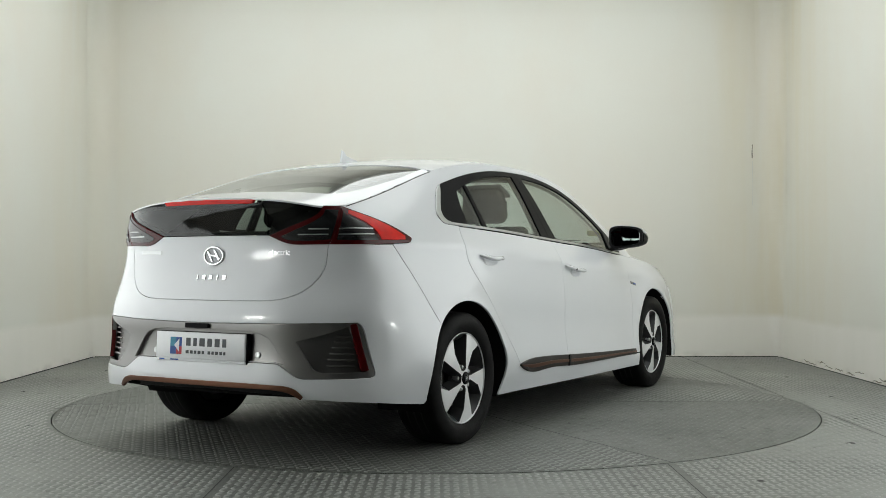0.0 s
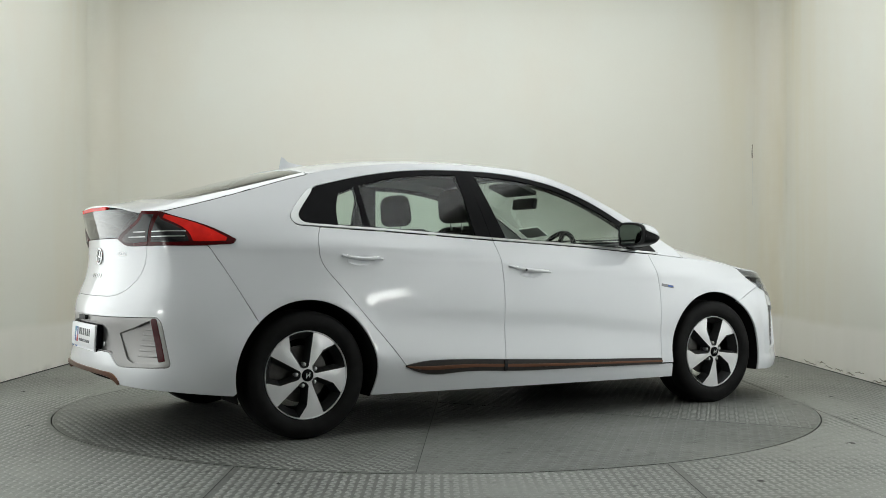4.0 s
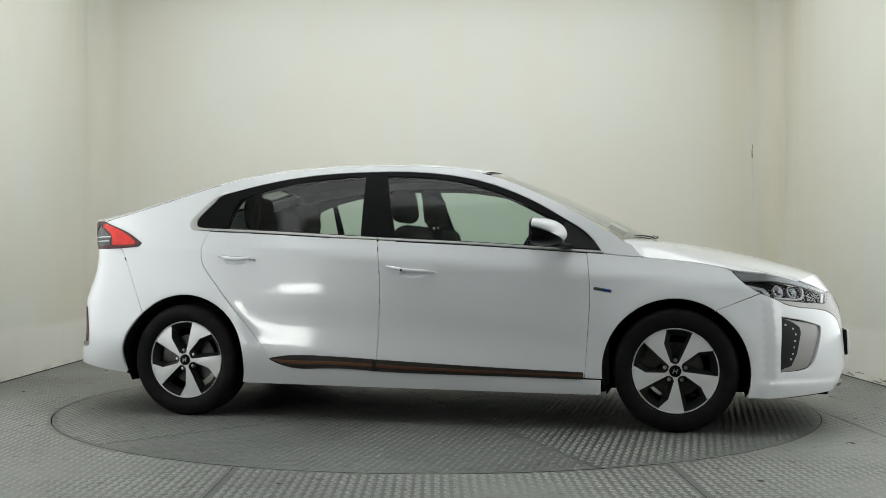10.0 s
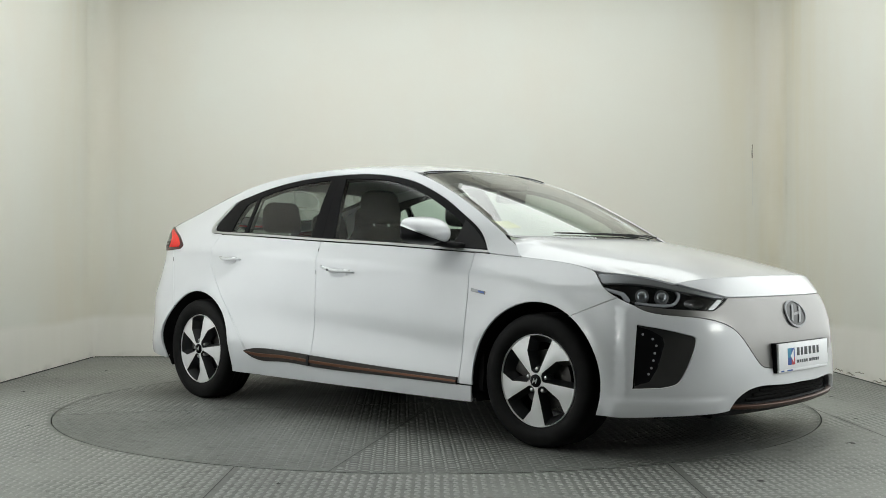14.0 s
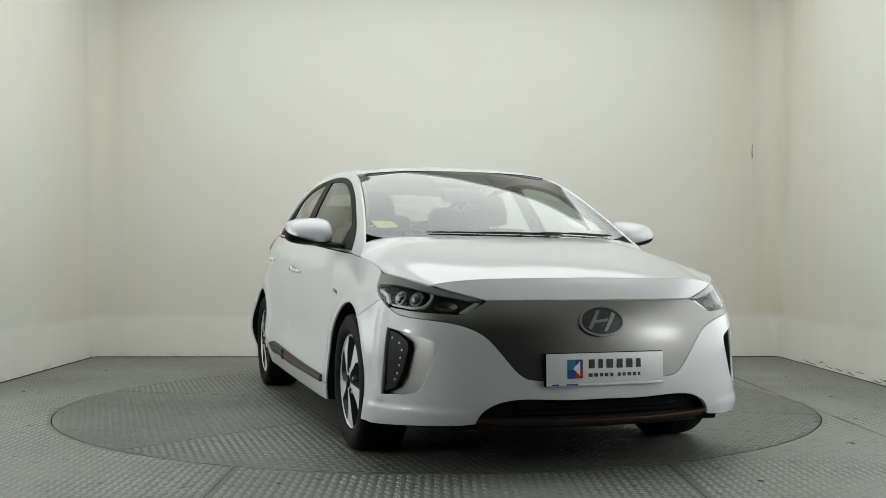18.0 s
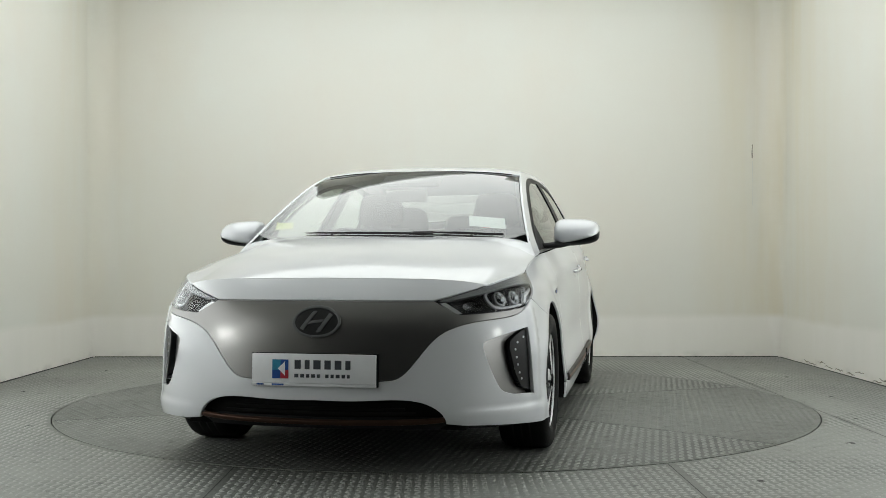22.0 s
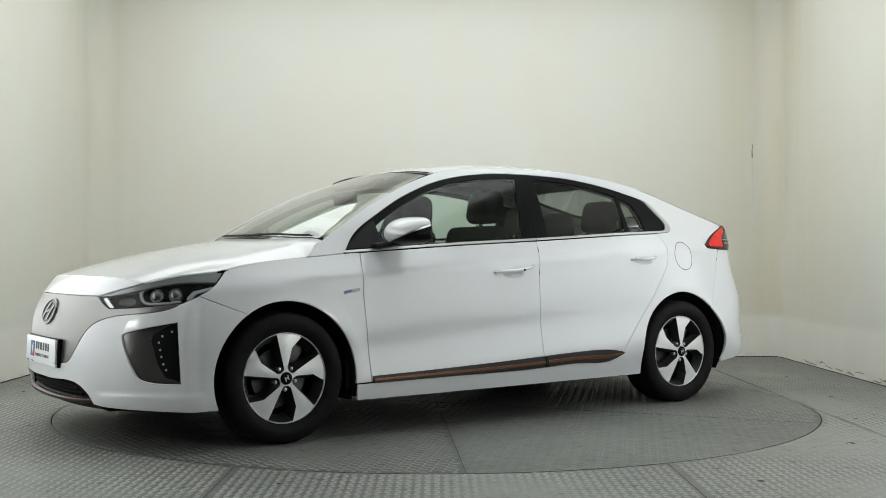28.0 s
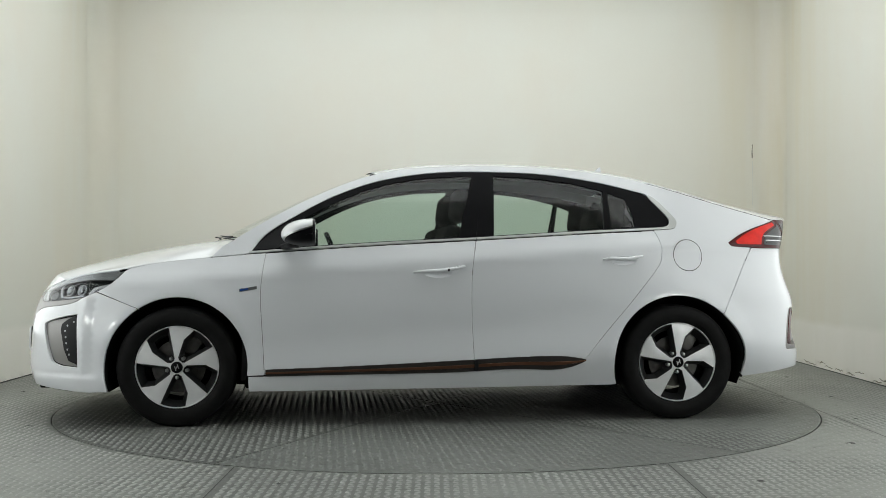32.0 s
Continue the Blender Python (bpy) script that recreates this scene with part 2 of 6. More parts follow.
# profile of nose and tail on the middle line, and how they bow back to the corners
NOSE = spline([0.1, 0.18, 0.25, 0.32, 0.42, 0.52, 0.62, 0.71, 0.8, 0.9], [2.1, 2.205, 2.24, 2.245, 2.238, 2.23, 2.21, 2.165, 2.095, 1.98])
NOSE_BOW = spline([0, 0.15, 0.3, 0.45, 0.6, 0.72, 0.82, 0.95], [0, 0.004, 0.017, 0.047, 0.115, 0.21, 0.33, 0.55])
TAIL = spline([0.15, 0.25, 0.33, 0.42, 0.55, 0.64, 0.75, 0.9, 1.0, 1.1, 1.2], [2.16, 2.225, 2.24, 2.225, 2.215, 2.21, 2.17, 2.14, 2.15, 2.175, 2.19])
TAIL_BOW = spline([0, 0.15, 0.3, 0.45, 0.6, 0.72, 0.8, 0.95], [0, 0.004, 0.016, 0.042, 0.09, 0.15, 0.24, 0.5])
# middle line of bonnet and roof from above, and the edge where the tops meet the sides
ROOF = spline([-2.19, -1.93, -1.6, -1.25, -0.9, -0.5, -0.25, 0.0, 0.16, 0.34, 0.5], [1.15, 1.195, 1.283, 1.371, 1.423, 1.447, 1.449, 1.438, 1.421, 1.387, 1.343])
RAIL = spline([-2.1, -2.0, -1.6, -1.25, -0.9, -0.5, -0.2, 0.0, 0.15, 0.32, 0.5, 0.7, 0.9, 1.04, 1.12], [1.085, 1.108, 1.215, 1.315, 1.376, 1.405, 1.407, 1.4, 1.387, 1.352, 1.29, 1.198, 1.09, 1.005, 0.955])
BONNET = spline([1.15, 1.3, 1.5, 1.7, 1.85, 2.0, 2.1, 2.2], [0.994, 0.98, 0.95, 0.911, 0.876, 0.835, 0.8, 0.755])
SEAM = spline([0.98, 1.18, 1.32, 1.52, 1.63, 1.8, 2.0, 2.2], [0.908, 0.89, 0.877, 0.85, 0.826, 0.795, 0.765, 0.73])
TURN = 1.45
REACH = TURN + 0.9 * math.pi / 2


def ramp(z, a, b):
    t = np.clip((z - a) / (b - a), 0, 1)
    return t * t * (3 - 2 * t)


def half_width(x, z):
    # the wheel arches swell a little
    lip = sum(np.exp(-((np.hypot(x - c, z - 0.314) - 0.385) / 0.055) ** 2) for c in (1.35, -1.35))
    return WIDE(x) + 0.009 * lip * ramp(z, 0.2, 0.42) + LEAN(z - CREASE(x)) - NARROW(x) * ramp(z, 0.45, 1.02) * (1 + 0.5 * ramp(z, 1.0, 1.35))


def outside(x, y, z):
    """Negative inside the body's outline at height z, zero on its skin."""
    k = 0.035
    a = y - half_width(x, z)
    b = x - (NOSE(z) - NOSE_BOW(y))
    c = -x - (TAIL(z) - TAIL_BOW(y))
    top = np.maximum(np.maximum(a, b), c)
    return top + k * np.log(np.exp((a - top) / k) + np.exp((b - top) / k) + np.exp((c - top) / k))


def skin(s, z):
    """Points on the skin at height z; s runs along the side and on round the corners to the middle of nose and tail."""
    s, z = np.broadcast_arrays(np.asarray(s, float), np.asarray(z, float))
    sign = np.where(s >= 0, 1.0, -1.0)
    over = np.clip(np.abs(s) - TURN, 0, None) / 0.9
    ox = np.clip(s, -TURN, TURN)
    dx, dy = np.sin(over) * sign, np.cos(over)
    lo, hi = np.zeros(s.shape), np.full(s.shape, 1.4)
    for _ in range(34):
        mid = (lo + hi) / 2
        out = outside(ox + dx * mid, dy * mid, z) > 0
        hi = np.where(out, mid, hi)
        lo = np.where(out, lo, mid)
    return np.stack([ox + dx * lo, dy * lo, z], -1)


def skin_normal(s, z):
    e = 0.004
    p = skin(np.stack([s + e, s - e, s, s], 0), np.stack([z, z, z + e, z - e], 0))
    n = np.cross(p[2] - p[3], p[0] - p[1])
    return n / np.linalg.norm(n, axis=-1, keepdims=True)


def lid(x, y):
    """Height of roof and hatch."""
    edge = half_width(x, RAIL(x))
    f = np.clip(np.abs(y) / edge, 0, 1.2)
    return ROOF(x) - (ROOF(x) - RAIL(x)) * (0.55 * f ** 2 + 0.45 * f ** 5)


def bonnet_edge(x):
    """Height of the bonnet's side edge; at its rear corner it climbs to the pillar."""
    return np.where(x < 1.182, np.clip(0.889 + (1.182 - x) * 1.17, 0.889, 0.956), SEAM(x))


def bonnet(x, y):
    edge = np.maximum(half_width(x, bonnet_edge(x)), 0.6)
    f = np.clip(np.abs(y) / edge, 0, 1.2)
    soft = ramp(x, 0.95, 1.6)
    return BONNET(x) - (BONNET(x) - bonnet_edge(x)) * ((1 - soft) * f ** 6 + soft * (0.75 * f ** 2 + 0.25 * f ** 5))


def screen(x, y):
    """Height of the windscreen: straight lines from the scuttle to the roof's front edge, bowed a little outwards."""
    y = np.abs(y)
    xb, zb = 1.235 - 0.38 * y ** 2 - 0.02 * y, 0.985 + 0.0 * y
    xt = 0.345 - 0.09 * y ** 2
    zt = 1.386 - 0.1 * y ** 2
    t = (xb - x) / (xb - xt)
    return zb + (zt - zb) * t + 0.02 * 4 * t * (1 - t)

# ---- mesh helpers ----
from mathutils.geometry import delaunay_2d_cdt


def mesh_of(name, verts, faces, material, normals=None, smooth=True):
    me = bpy.data.meshes.new(name)
    me.from_pydata([tuple(map(float, v)) for v in verts], [], [tuple(int(i) for i in f) for f in faces])
    me.materials.append(material)
    me.polygons.foreach_set("use_smooth", [smooth] * len(me.polygons))
    if normals is not None:
        me.normals_split_custom_set_from_vertices([tuple(map(float, v)) for v in normals])
    me.update()
    return me


def attach(name, me, parent=None, label=""):
    ob = new(name, me)
    ob.parent = parent
    return tagged(ob, label)


def part(name, bm, material, parent, label="", smooth=False):
    """Links a bmesh as one mesh object under a thing or a part."""
    me = bpy.data.meshes.new(name)
    bm.normal_update()
    bm.to_mesh(me)
    bm.free()
    me.materials.append(material)
    me.polygons.foreach_set("use_smooth", [True] * len(me.polygons))
    if not smooth:
        me.set_sharp_from_angle(angle=radians(35))
    return attach(name, me, parent, label)


def add_box(bm, size, m=Matrix(), bevel=0.0, seg=2):
    made = bmesh.ops.create_cube(bm, size=1.0)["verts"]
    bmesh.ops.scale(bm, vec=size, verts=made)
    if bevel:
        edges = list({e for v in made for e in v.link_edges})
        made = list({v for f in bmesh.ops.bevel(bm, geom=edges, offset=bevel, segments=seg, affect="EDGES", profile=0.5)["faces"] for v in f.verts} | {v for v in made if v.is_valid})
    bmesh.ops.transform(bm, matrix=m, verts=made)
    return bm


def box(size, m=Matrix(), bevel=0.0, seg=2):
    return add_box(bmesh.new(), size, m, bevel, seg)


def add_rod(bm, a, b, r, r2=None, n=12):
    a, b = Vector(a), Vector(b)
    m = Matrix.Translation((a + b) / 2) @ (b - a).to_track_quat("Z", "Y").to_matrix().to_4x4()
    bmesh.ops.create_cone(bm, cap_ends=True, segments=n, radius1=r, radius2=r if r2 is None else r2, depth=(b - a).length, matrix=m)
    return bm


def lathe(profile, n=48, axis="Y"):
    """Verts and faces of a profile of (radius, offset) turned about an axis."""
    verts, faces, k = [], [], len(profile)
    for i in range(n):
        a = 2 * math.pi * i / n
        for r, o in profile:
            verts.append((r * math.cos(a), o, r * math.sin(a)) if axis == "Y" else (r * math.cos(a), r * math.sin(a), o))
    for i in range(n):
        for j in range(k - 1):
            p, q = i * k + j, ((i + 1) % n) * k + j
            faces.append((p, q, q + 1, p + 1) if axis == "Y" else (p, p + 1, q + 1, q))
    return verts, faces


def tube(points, radii, n=10, squash=1.0):
    """A bent rod through points with its own radius at each."""
    bm = bmesh.new()
    rings = []
    pts = [Vector(p) for p in points]
    for i, p in enumerate(pts):
        d = (pts[min(i + 1, len(pts) - 1)] - pts[max(i - 1, 0)]).normalized()
        side = d.cross(Vector((0, 0, 1)))
        side = side.normalized() if side.length > 1e-4 else Vector((1, 0, 0))
        up = side.cross(d)
        r = radii[i] if hasattr(radii, "__len__") else radii
        rings.append([bm.verts.new(p + r * (math.cos(t) * side + squash * math.sin(t) * up)) for t in (2 * math.pi * k / n for k in range(n))])
    for a, b in zip(rings, rings[1:]):
        for k in range(n):
            bm.faces.new((a[k], a[(k + 1) % n], b[(k + 1) % n], b[k]))
    bm.faces.new(rings[0][::-1])
    bm.faces.new(rings[-1])
    bmesh.ops.recalc_face_normals(bm, faces=bm.faces)
    return bm


# ---- panels: outlines filled, laid on a curved surface and given a turned-in edge ----
def chain(*pts, n=6):
    """A smooth open line through points."""
    p = np.array(pts, float)
    if len(p) < 3:
        return [tuple(q) for q in p]
    t = np.concatenate([[0], np.cumsum(np.linalg.norm(np.diff(p, axis=0), axis=1) ** 0.6)])
    fx, fy = spline(t, p[:, 0]), spline(t, p[:, 1])
    u = np.concatenate([np.linspace(t[i], t[i + 1], n, endpoint=False) for i in range(len(t) - 1)] + [[t[-1]]])
    return list(zip(fx(u), fy(u)))


def arc(cx, cz, r, a0, a1, n=28):
    return [(cx + r * math.cos(radians(a)), cz + r * math.sin(radians(a))) for a in np.linspace(a0, a1, n)]


def dense(poly, step):
    out = []
    for (a, b), (c, d) in zip(poly, poly[1:] + poly[:1]):
        k = max(1, int(math.ceil(math.hypot(c - a, d - b) / step)))
        if math.hypot(c - a, d - b) < 1e-5:
            continue
        out += [(a + (c - a) * i / k, b + (d - b) * i / k) for i in range(k)]
    return np.array(out)


def shrink(p, g):
    """The outline p moved inwards by g."""
    d = np.roll(p, -1, 0) - p
    area = 0.5 * np.sum(p[:, 0] * np.roll(p[:, 1], -1) - p[:, 1] * np.roll(p[:, 0], -1))
    nrm = np.stack([-d[:, 1], d[:, 0]], 1) * np.sign(area)
    nrm /= np.linalg.norm(nrm, axis=1, keepdims=True) + 1e-12
    v = nrm + np.roll(nrm, 1, 0)
    v /= np.maximum(np.sum(v * nrm, 1, keepdims=True), 0.6)
    return p + v * g


def inside(q, loops):
    """Even-odd test of points q against closed loops, and their distance to them."""
    hit = np.zeros(len(q), bool)
    near = np.full(len(q), 9.0)
    for p in loops:
        r = np.roll(p, -1, 0)
        for (x0, y0), (x1, y1) in zip(p, r):
            cond = (y0 > q[:, 1]) != (y1 > q[:, 1])
            if y1 != y0:
                hit ^= cond & (q[:, 0] < (x1 - x0) * (q[:, 1] - y0) / (y1 - y0) + x0)
        for i in range(0, len(q), 4000):
            near[i:i + 4000] = np.minimum(near[i:i + 4000], np.sqrt(((q[i:i + 4000, None] - p[None]) ** 2).sum(-1).min(1)))
    return hit, near


def fill(loops, step):
    """Triangles over the area within the loops, with inner points on a grid."""
    allp = np.concatenate(loops)
    lo, hi = allp.min(0), allp.max(0)
    gx, gy = np.meshgrid(np.arange(lo[0] + step * 0.37, hi[0], step), np.arange(lo[1] + step * 0.41, hi[1], step))
    gx = gx + (np.arange(len(gx)) % 2)[:, None] * step * 0.5
    g = np.stack([gx.ravel(), gy.ravel()], 1)
    ok, near = inside(g, loops)
    g = g[ok & (near > step * 0.45)]
    edges, k = [], 0
    for p in loops:
        edges += [(k + i, k + (i + 1) % len(p)) for i in range(len(p))]
        k += len(p)
    pts = np.concatenate([allp, g])
    v, _, f, orig, _, _ = delaunay_2d_cdt([Vector(p) for p in pts], edges, [], 0, 1e-6)
    v = np.array([tuple(p) for p in v])
    f = np.array([t for t in f if len(t) == 3])
    ok, _ = inside(v[f].mean(1), loops)
    return v, f[ok]


def normals_at(fn, a, b, core):
    e = 0.003
    p = fn(np.concatenate([a + e, a - e, a, a]), np.concatenate([b, b, b + e, b - e])).reshape(4, -1, 3)
    n = np.cross(p[0] - p[1], p[2] - p[3])
    n /= np.linalg.norm(n, axis=1, keepdims=True) + 1e-12
    mid = fn(a, b)
    away = mid - core(mid)
    n[np.sum(n * away, 1) < 0] *= -1
    return mid, n


def car_core(p):
    return np.stack([np.clip(p[:, 0], -1.3, 0.95), 0 * p[:, 1], np.clip(p[:, 2], 0.45, 0.75)], 1)


def sheet(name, poly, fn, material, parent=None, holes=(), step=0.04, gap=0.003, depth=0.012, lift=0.0, flip=False, label="", dish=None, back=False):
    """A panel: the outline poly (and holes in it) on the surface fn, moved out by lift, its edge turned in by depth.
    flip mirrors it to the car's other side; dish gives a relief over the outline."""
    loops = [shrink(dense(poly, step * 0.6), gap)] + [shrink(dense(h, step * 0.6), -gap) for h in holes]
    v, f = fill(loops, step)
    p, n = normals_at(fn, v[:, 0], v[:, 1], car_core)
    off = np.full(len(v), lift, float) if dish is None else lift + dish(v[:, 0], v[:, 1])
    if dish is not None:
        e = 0.002
        q0, n0 = p + n * off[:, None], n
        def lifted(a, b):
            pp, nn = normals_at(fn, a, b, car_core)
            return pp + nn * (lift + dish(a, b))[:, None]
        p, n2 = normals_at(lifted, v[:, 0], v[:, 1], car_core)
        n = np.where((np.sum(n2 * n, 1) < 0)[:, None], -n2, n2)
    else:
        p = p + n * off[:, None]
    tri = np.cross(p[f[:, 1]] - p[f[:, 0]], p[f[:, 2]] - p[f[:, 0]])
    wrong = np.sum(tri * n[f[:, 0]], 1) < 0
    f[wrong] = f[wrong][:, ::-1]
    verts, norms, faces = [p], [n], [f.tolist()]
    # the turned-in edge along every open side
    count = {}
    for t in f:
        for i in range(3):
            a, b = int(t[i]), int(t[(i + 1) % 3])
            count[(a, b)] = count.get((a, b), 0) + 1
    rim = [(a, b) for (a, b) in count if (b, a) not in count]
    if depth and rim:
        ids = sorted({i for e in rim for i in e})
        at = {i: k for k, i in enumerate(ids)}
        k0, m = len(p), len(ids)
        outw = np.zeros((m, 3))
        for a, b in rim:
            o = np.cross(p[b] - p[a], n[a])
            o /= np.linalg.norm(o) + 1e-12
            outw[at[a]] += o
            outw[at[b]] += o
        outw /= np.linalg.norm(outw, axis=1, keepdims=True) + 1e-12
        r = min(0.002, depth * 0.3)
        top = p[ids] + outw * r - n[ids] * r
        low = p[ids] + outw * r - n[ids] * depth
        mixed = n[ids] * 0.5 + outw * 0.87
        verts += [top, low]
        norms += [mixed, outw]
        for a, b in rim:
            i, j = at[a], at[b]
            faces[0] += [(b, a, k0 + i), (b, k0 + i, k0 + j), (k0 + j, k0 + i, k0 + m + i), (k0 + j, k0 + m + i, k0 + m + j)]
    verts, norms, faces = np.concatenate(verts), np.concatenate(norms), faces[0]
    if flip:
        verts, norms = verts * (1, -1, 1), norms * (1, -1, 1)
        faces = [tuple(t[::-1]) for t in faces]
    return attach(name, mesh_of(name, verts, faces, material, norms), parent, label)


def nose(u, z):
    """The skin round the nose: u is 0 in the middle and grows to the car's left."""
    p = skin(REACH - np.abs(u), z)
    p[..., 1] *= np.where(u < 0, -1, 1)
    return p


def stern(u, z):
    p = skin(-(REACH - np.abs(u)), z)
    p[..., 1] *= np.where(u < 0, -1, 1)
    return p


def both(half):
    """A closed outline from its half: points of (s, z) from the middle line round and back to it."""
    right = [(REACH - abs(s), z) for s, z in half]
    return right + [(-u, z) for u, z in right[::-1] if abs(u) > 1e-6]


def over(fn):
    return lambda x, y: np.stack([x, y, fn(x, y)], -1)


def to_s(x, z):
    """s of the skin's point with this x at height z."""
    if abs(x) <= TURN:
        return x
    lo, hi = TURN, REACH
    for _ in range(40):
        mid = (lo + hi) / 2
        if abs(float(skin(math.copysign(mid, x), z)[0])) < abs(x):
            lo = mid
        else:
            hi = mid
    return math.copysign(lo, x)


def at_rail(x):
    z = float(RAIL(x))
    return (to_s(x, z), z)


def at_seam(x):
    z = float(SEAM(x))
    return (to_s(x, z), z)

# ---- the room: a painted booth with a steel tread-plate floor and a turntable ----
HALF, BACK, FRONT, HIGH, RING = 3.11, 3.13, -7.6, 3.75, 2.236


def wall(name, size, at, label, material=WALL):
    return tagged(part(name, box(size, Matrix.Translation(at)), material, None), label, "wall", kind="structure")


depth_y = BACK - FRONT
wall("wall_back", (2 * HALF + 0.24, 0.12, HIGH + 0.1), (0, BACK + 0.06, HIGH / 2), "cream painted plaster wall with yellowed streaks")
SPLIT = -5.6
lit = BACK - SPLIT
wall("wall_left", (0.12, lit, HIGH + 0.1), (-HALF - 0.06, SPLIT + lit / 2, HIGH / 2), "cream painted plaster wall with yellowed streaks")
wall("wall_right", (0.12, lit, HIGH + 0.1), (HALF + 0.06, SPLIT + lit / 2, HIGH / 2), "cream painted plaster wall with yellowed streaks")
# unseen dark walls, added to close the room and keep its front end dark
wall("wall_front", (2 * HALF + 0.24, 0.12, HIGH + 0.1), (0, FRONT - 0.06, HIGH / 2), "unseen dark wall added behind the camera", UNSEEN_DARK)
for name, sx in (("wall_dark_left", -1), ("wall_dark_right", 1)):
    wall(name, (0.12, SPLIT - FRONT, HIGH + 0.1), (sx * (HALF + 0.06), (SPLIT + FRONT) / 2, HIGH / 2), "unseen dark wall added beside the camera", UNSEEN_DARK)
tagged(part("ceiling", box((2 * HALF + 0.24, depth_y + 0.24, 0.1), Matrix.Translation((0, FRONT + depth_y / 2, HIGH + 0.1))), CEIL, None), "white painted ceiling", "ceiling", kind="structure")


def circle(r, n, a0=0.0):
    return [(r * math.cos(a0 + 2 * math.pi * i / n), r * math.sin(a0 + 2 * math.pi * i / n)) for i in range(n)]


def flat(name, loops, z, thick, material, step=0.6):
    """A slab with its top at z over closed loops."""
    v, f = fill([np.array(p) for p in loops], step)
    tri = np.cross(np.c_[v[f[:, 1]] - v[f[:, 0]], np.zeros(len(f))], np.c_[v[f[:, 2]] - v[f[:, 0]], np.zeros(len(f))])[:, 2]
    f[tri < 0] = f[tri < 0][:, ::-1]
    k = len(v)
    verts = np.concatenate([np.c_[v, np.full(k, z)], np.c_[v, np.full(k, z - thick)]])
    faces = f.tolist() + (f[:, ::-1] + k).tolist()
    n = 0
    for p in loops:
        m = len(p)
        for i in range(m):
            a, b = n + i, n + (i + 1) % m
            faces.append((a, a + k, b + k, b))
        n += m
    return mesh_of(name, verts, faces, material, smooth=False)


def rect(x0, y0, x1, y1):
    return [(x0, y0), (x1, y0), (x1, y1), (x0, y1)]


ground = attach("floor", flat("floor", [rect(-HALF, FRONT, HALF, BACK), circle(RING, 160)], 0.0, 0.05, FLOOR))
tagged(ground, "worn grey steel tread-plate floor with a round opening", "floor", kind="structure")
pit = tagged(part("turntable_pit", box((5.0, 5.0, 0.02), Matrix.Translation((0, 0, -0.09))), GAP, None), "dark pit under the turntable", "pit", kind="structure")


def treads(name, keep, seed, angle, material, parent, label, pitch=0.037, reach=3.1):
    """The raised lozenges of tread plate, one joined mesh."""
    rng = np.random.RandomState(seed)
    k = int(reach * 1.45 / pitch)
    i, j = np.meshgrid(np.arange(-k, k + 1), np.arange(-k, k + 1))
    i, j = i.ravel(), j.ravel()
    c, s = math.cos(angle), math.sin(angle)
    x, y = pitch * (c * i - s * j), pitch * (s * i + c * j)
    ok = keep(x, y)
    i, j, x, y = i[ok], j[ok], x[ok], y[ok]
    turn = angle + np.where((i + j) % 2 == 0, 0.8, 0.8 + math.pi / 2)
    shape = np.array([(-0.0185, 0, 0), (-0.008, -0.0082, 0.0), (0.008, -0.0082, 0.0), (0.0185, 0, 0), (0.008, 0.0082, 0.0), (-0.008, 0.0082, 0.0), (-0.009, 0, 0.0036), (0.009, 0, 0.0036)])
    wear = rng.uniform(0.75, 1.1, len(x))
    ct, st = np.cos(turn)[:, None], np.sin(turn)[:, None]
    v = np.stack([x[:, None] + ct * shape[:, 0] - st * shape[:, 1], y[:, None] + st * shape[:, 0] + ct * shape[:, 1], shape[:, 2] * wear[:, None] - 0.0002 * (shape[:, 2] == 0)], -1).reshape(-1, 3)
    tri = np.array([(0, 1, 6), (1, 2, 7), (1, 7, 6), (2, 3, 7), (3, 4, 7), (4, 5, 6), (4, 6, 7), (5, 0, 6)])
    f = (tri[None] + 8 * np.arange(len(x))[:, None, None]).reshape(-1, 3)
    me = bpy.data.meshes.new(name)
    me.vertices.add(len(v))
    me.vertices.foreach_set("co", v.ravel())
    me.loops.add(f.size)
    me.loops.foreach_set("vertex_index", f.ravel().astype(np.int32))
    me.polygons.add(len(f))
    me.polygons.foreach_set("loop_start", np.arange(0, f.size, 3, dtype=np.int32))
    me.update(calc_edges=True)
    me.materials.append(material)
    return tagged(attach(name, me, parent, label), kind="stuff")


SEAMS = (-0.857, 0.99, 2.221)


def off_seams(x, y):
    r = np.hypot(x, y)
    near = np.min([np.abs(x - q) for q in SEAMS], axis=0) < 0.016
    return (np.abs(x) < HALF - 0.03) & (y < BACK - 0.03) & (y > -3.2) & (r > RING + 0.02) & ~near


treads("floor_treads", off_seams, 3, 0.0, TREAD, ground, "raised lozenges of the tread plate")
for x in SEAMS:
    chord = math.sqrt(max(RING ** 2 - x * x, 0.0))
    for y0, y1 in ((FRONT, -chord - 0.01), (chord + 0.01, BACK)):
        part("plate_seam", box((0.004, y1 - y0, 0.003), Matrix.Translation((x, (y0 + y1) / 2, -0.0006))), JOINT, ground)

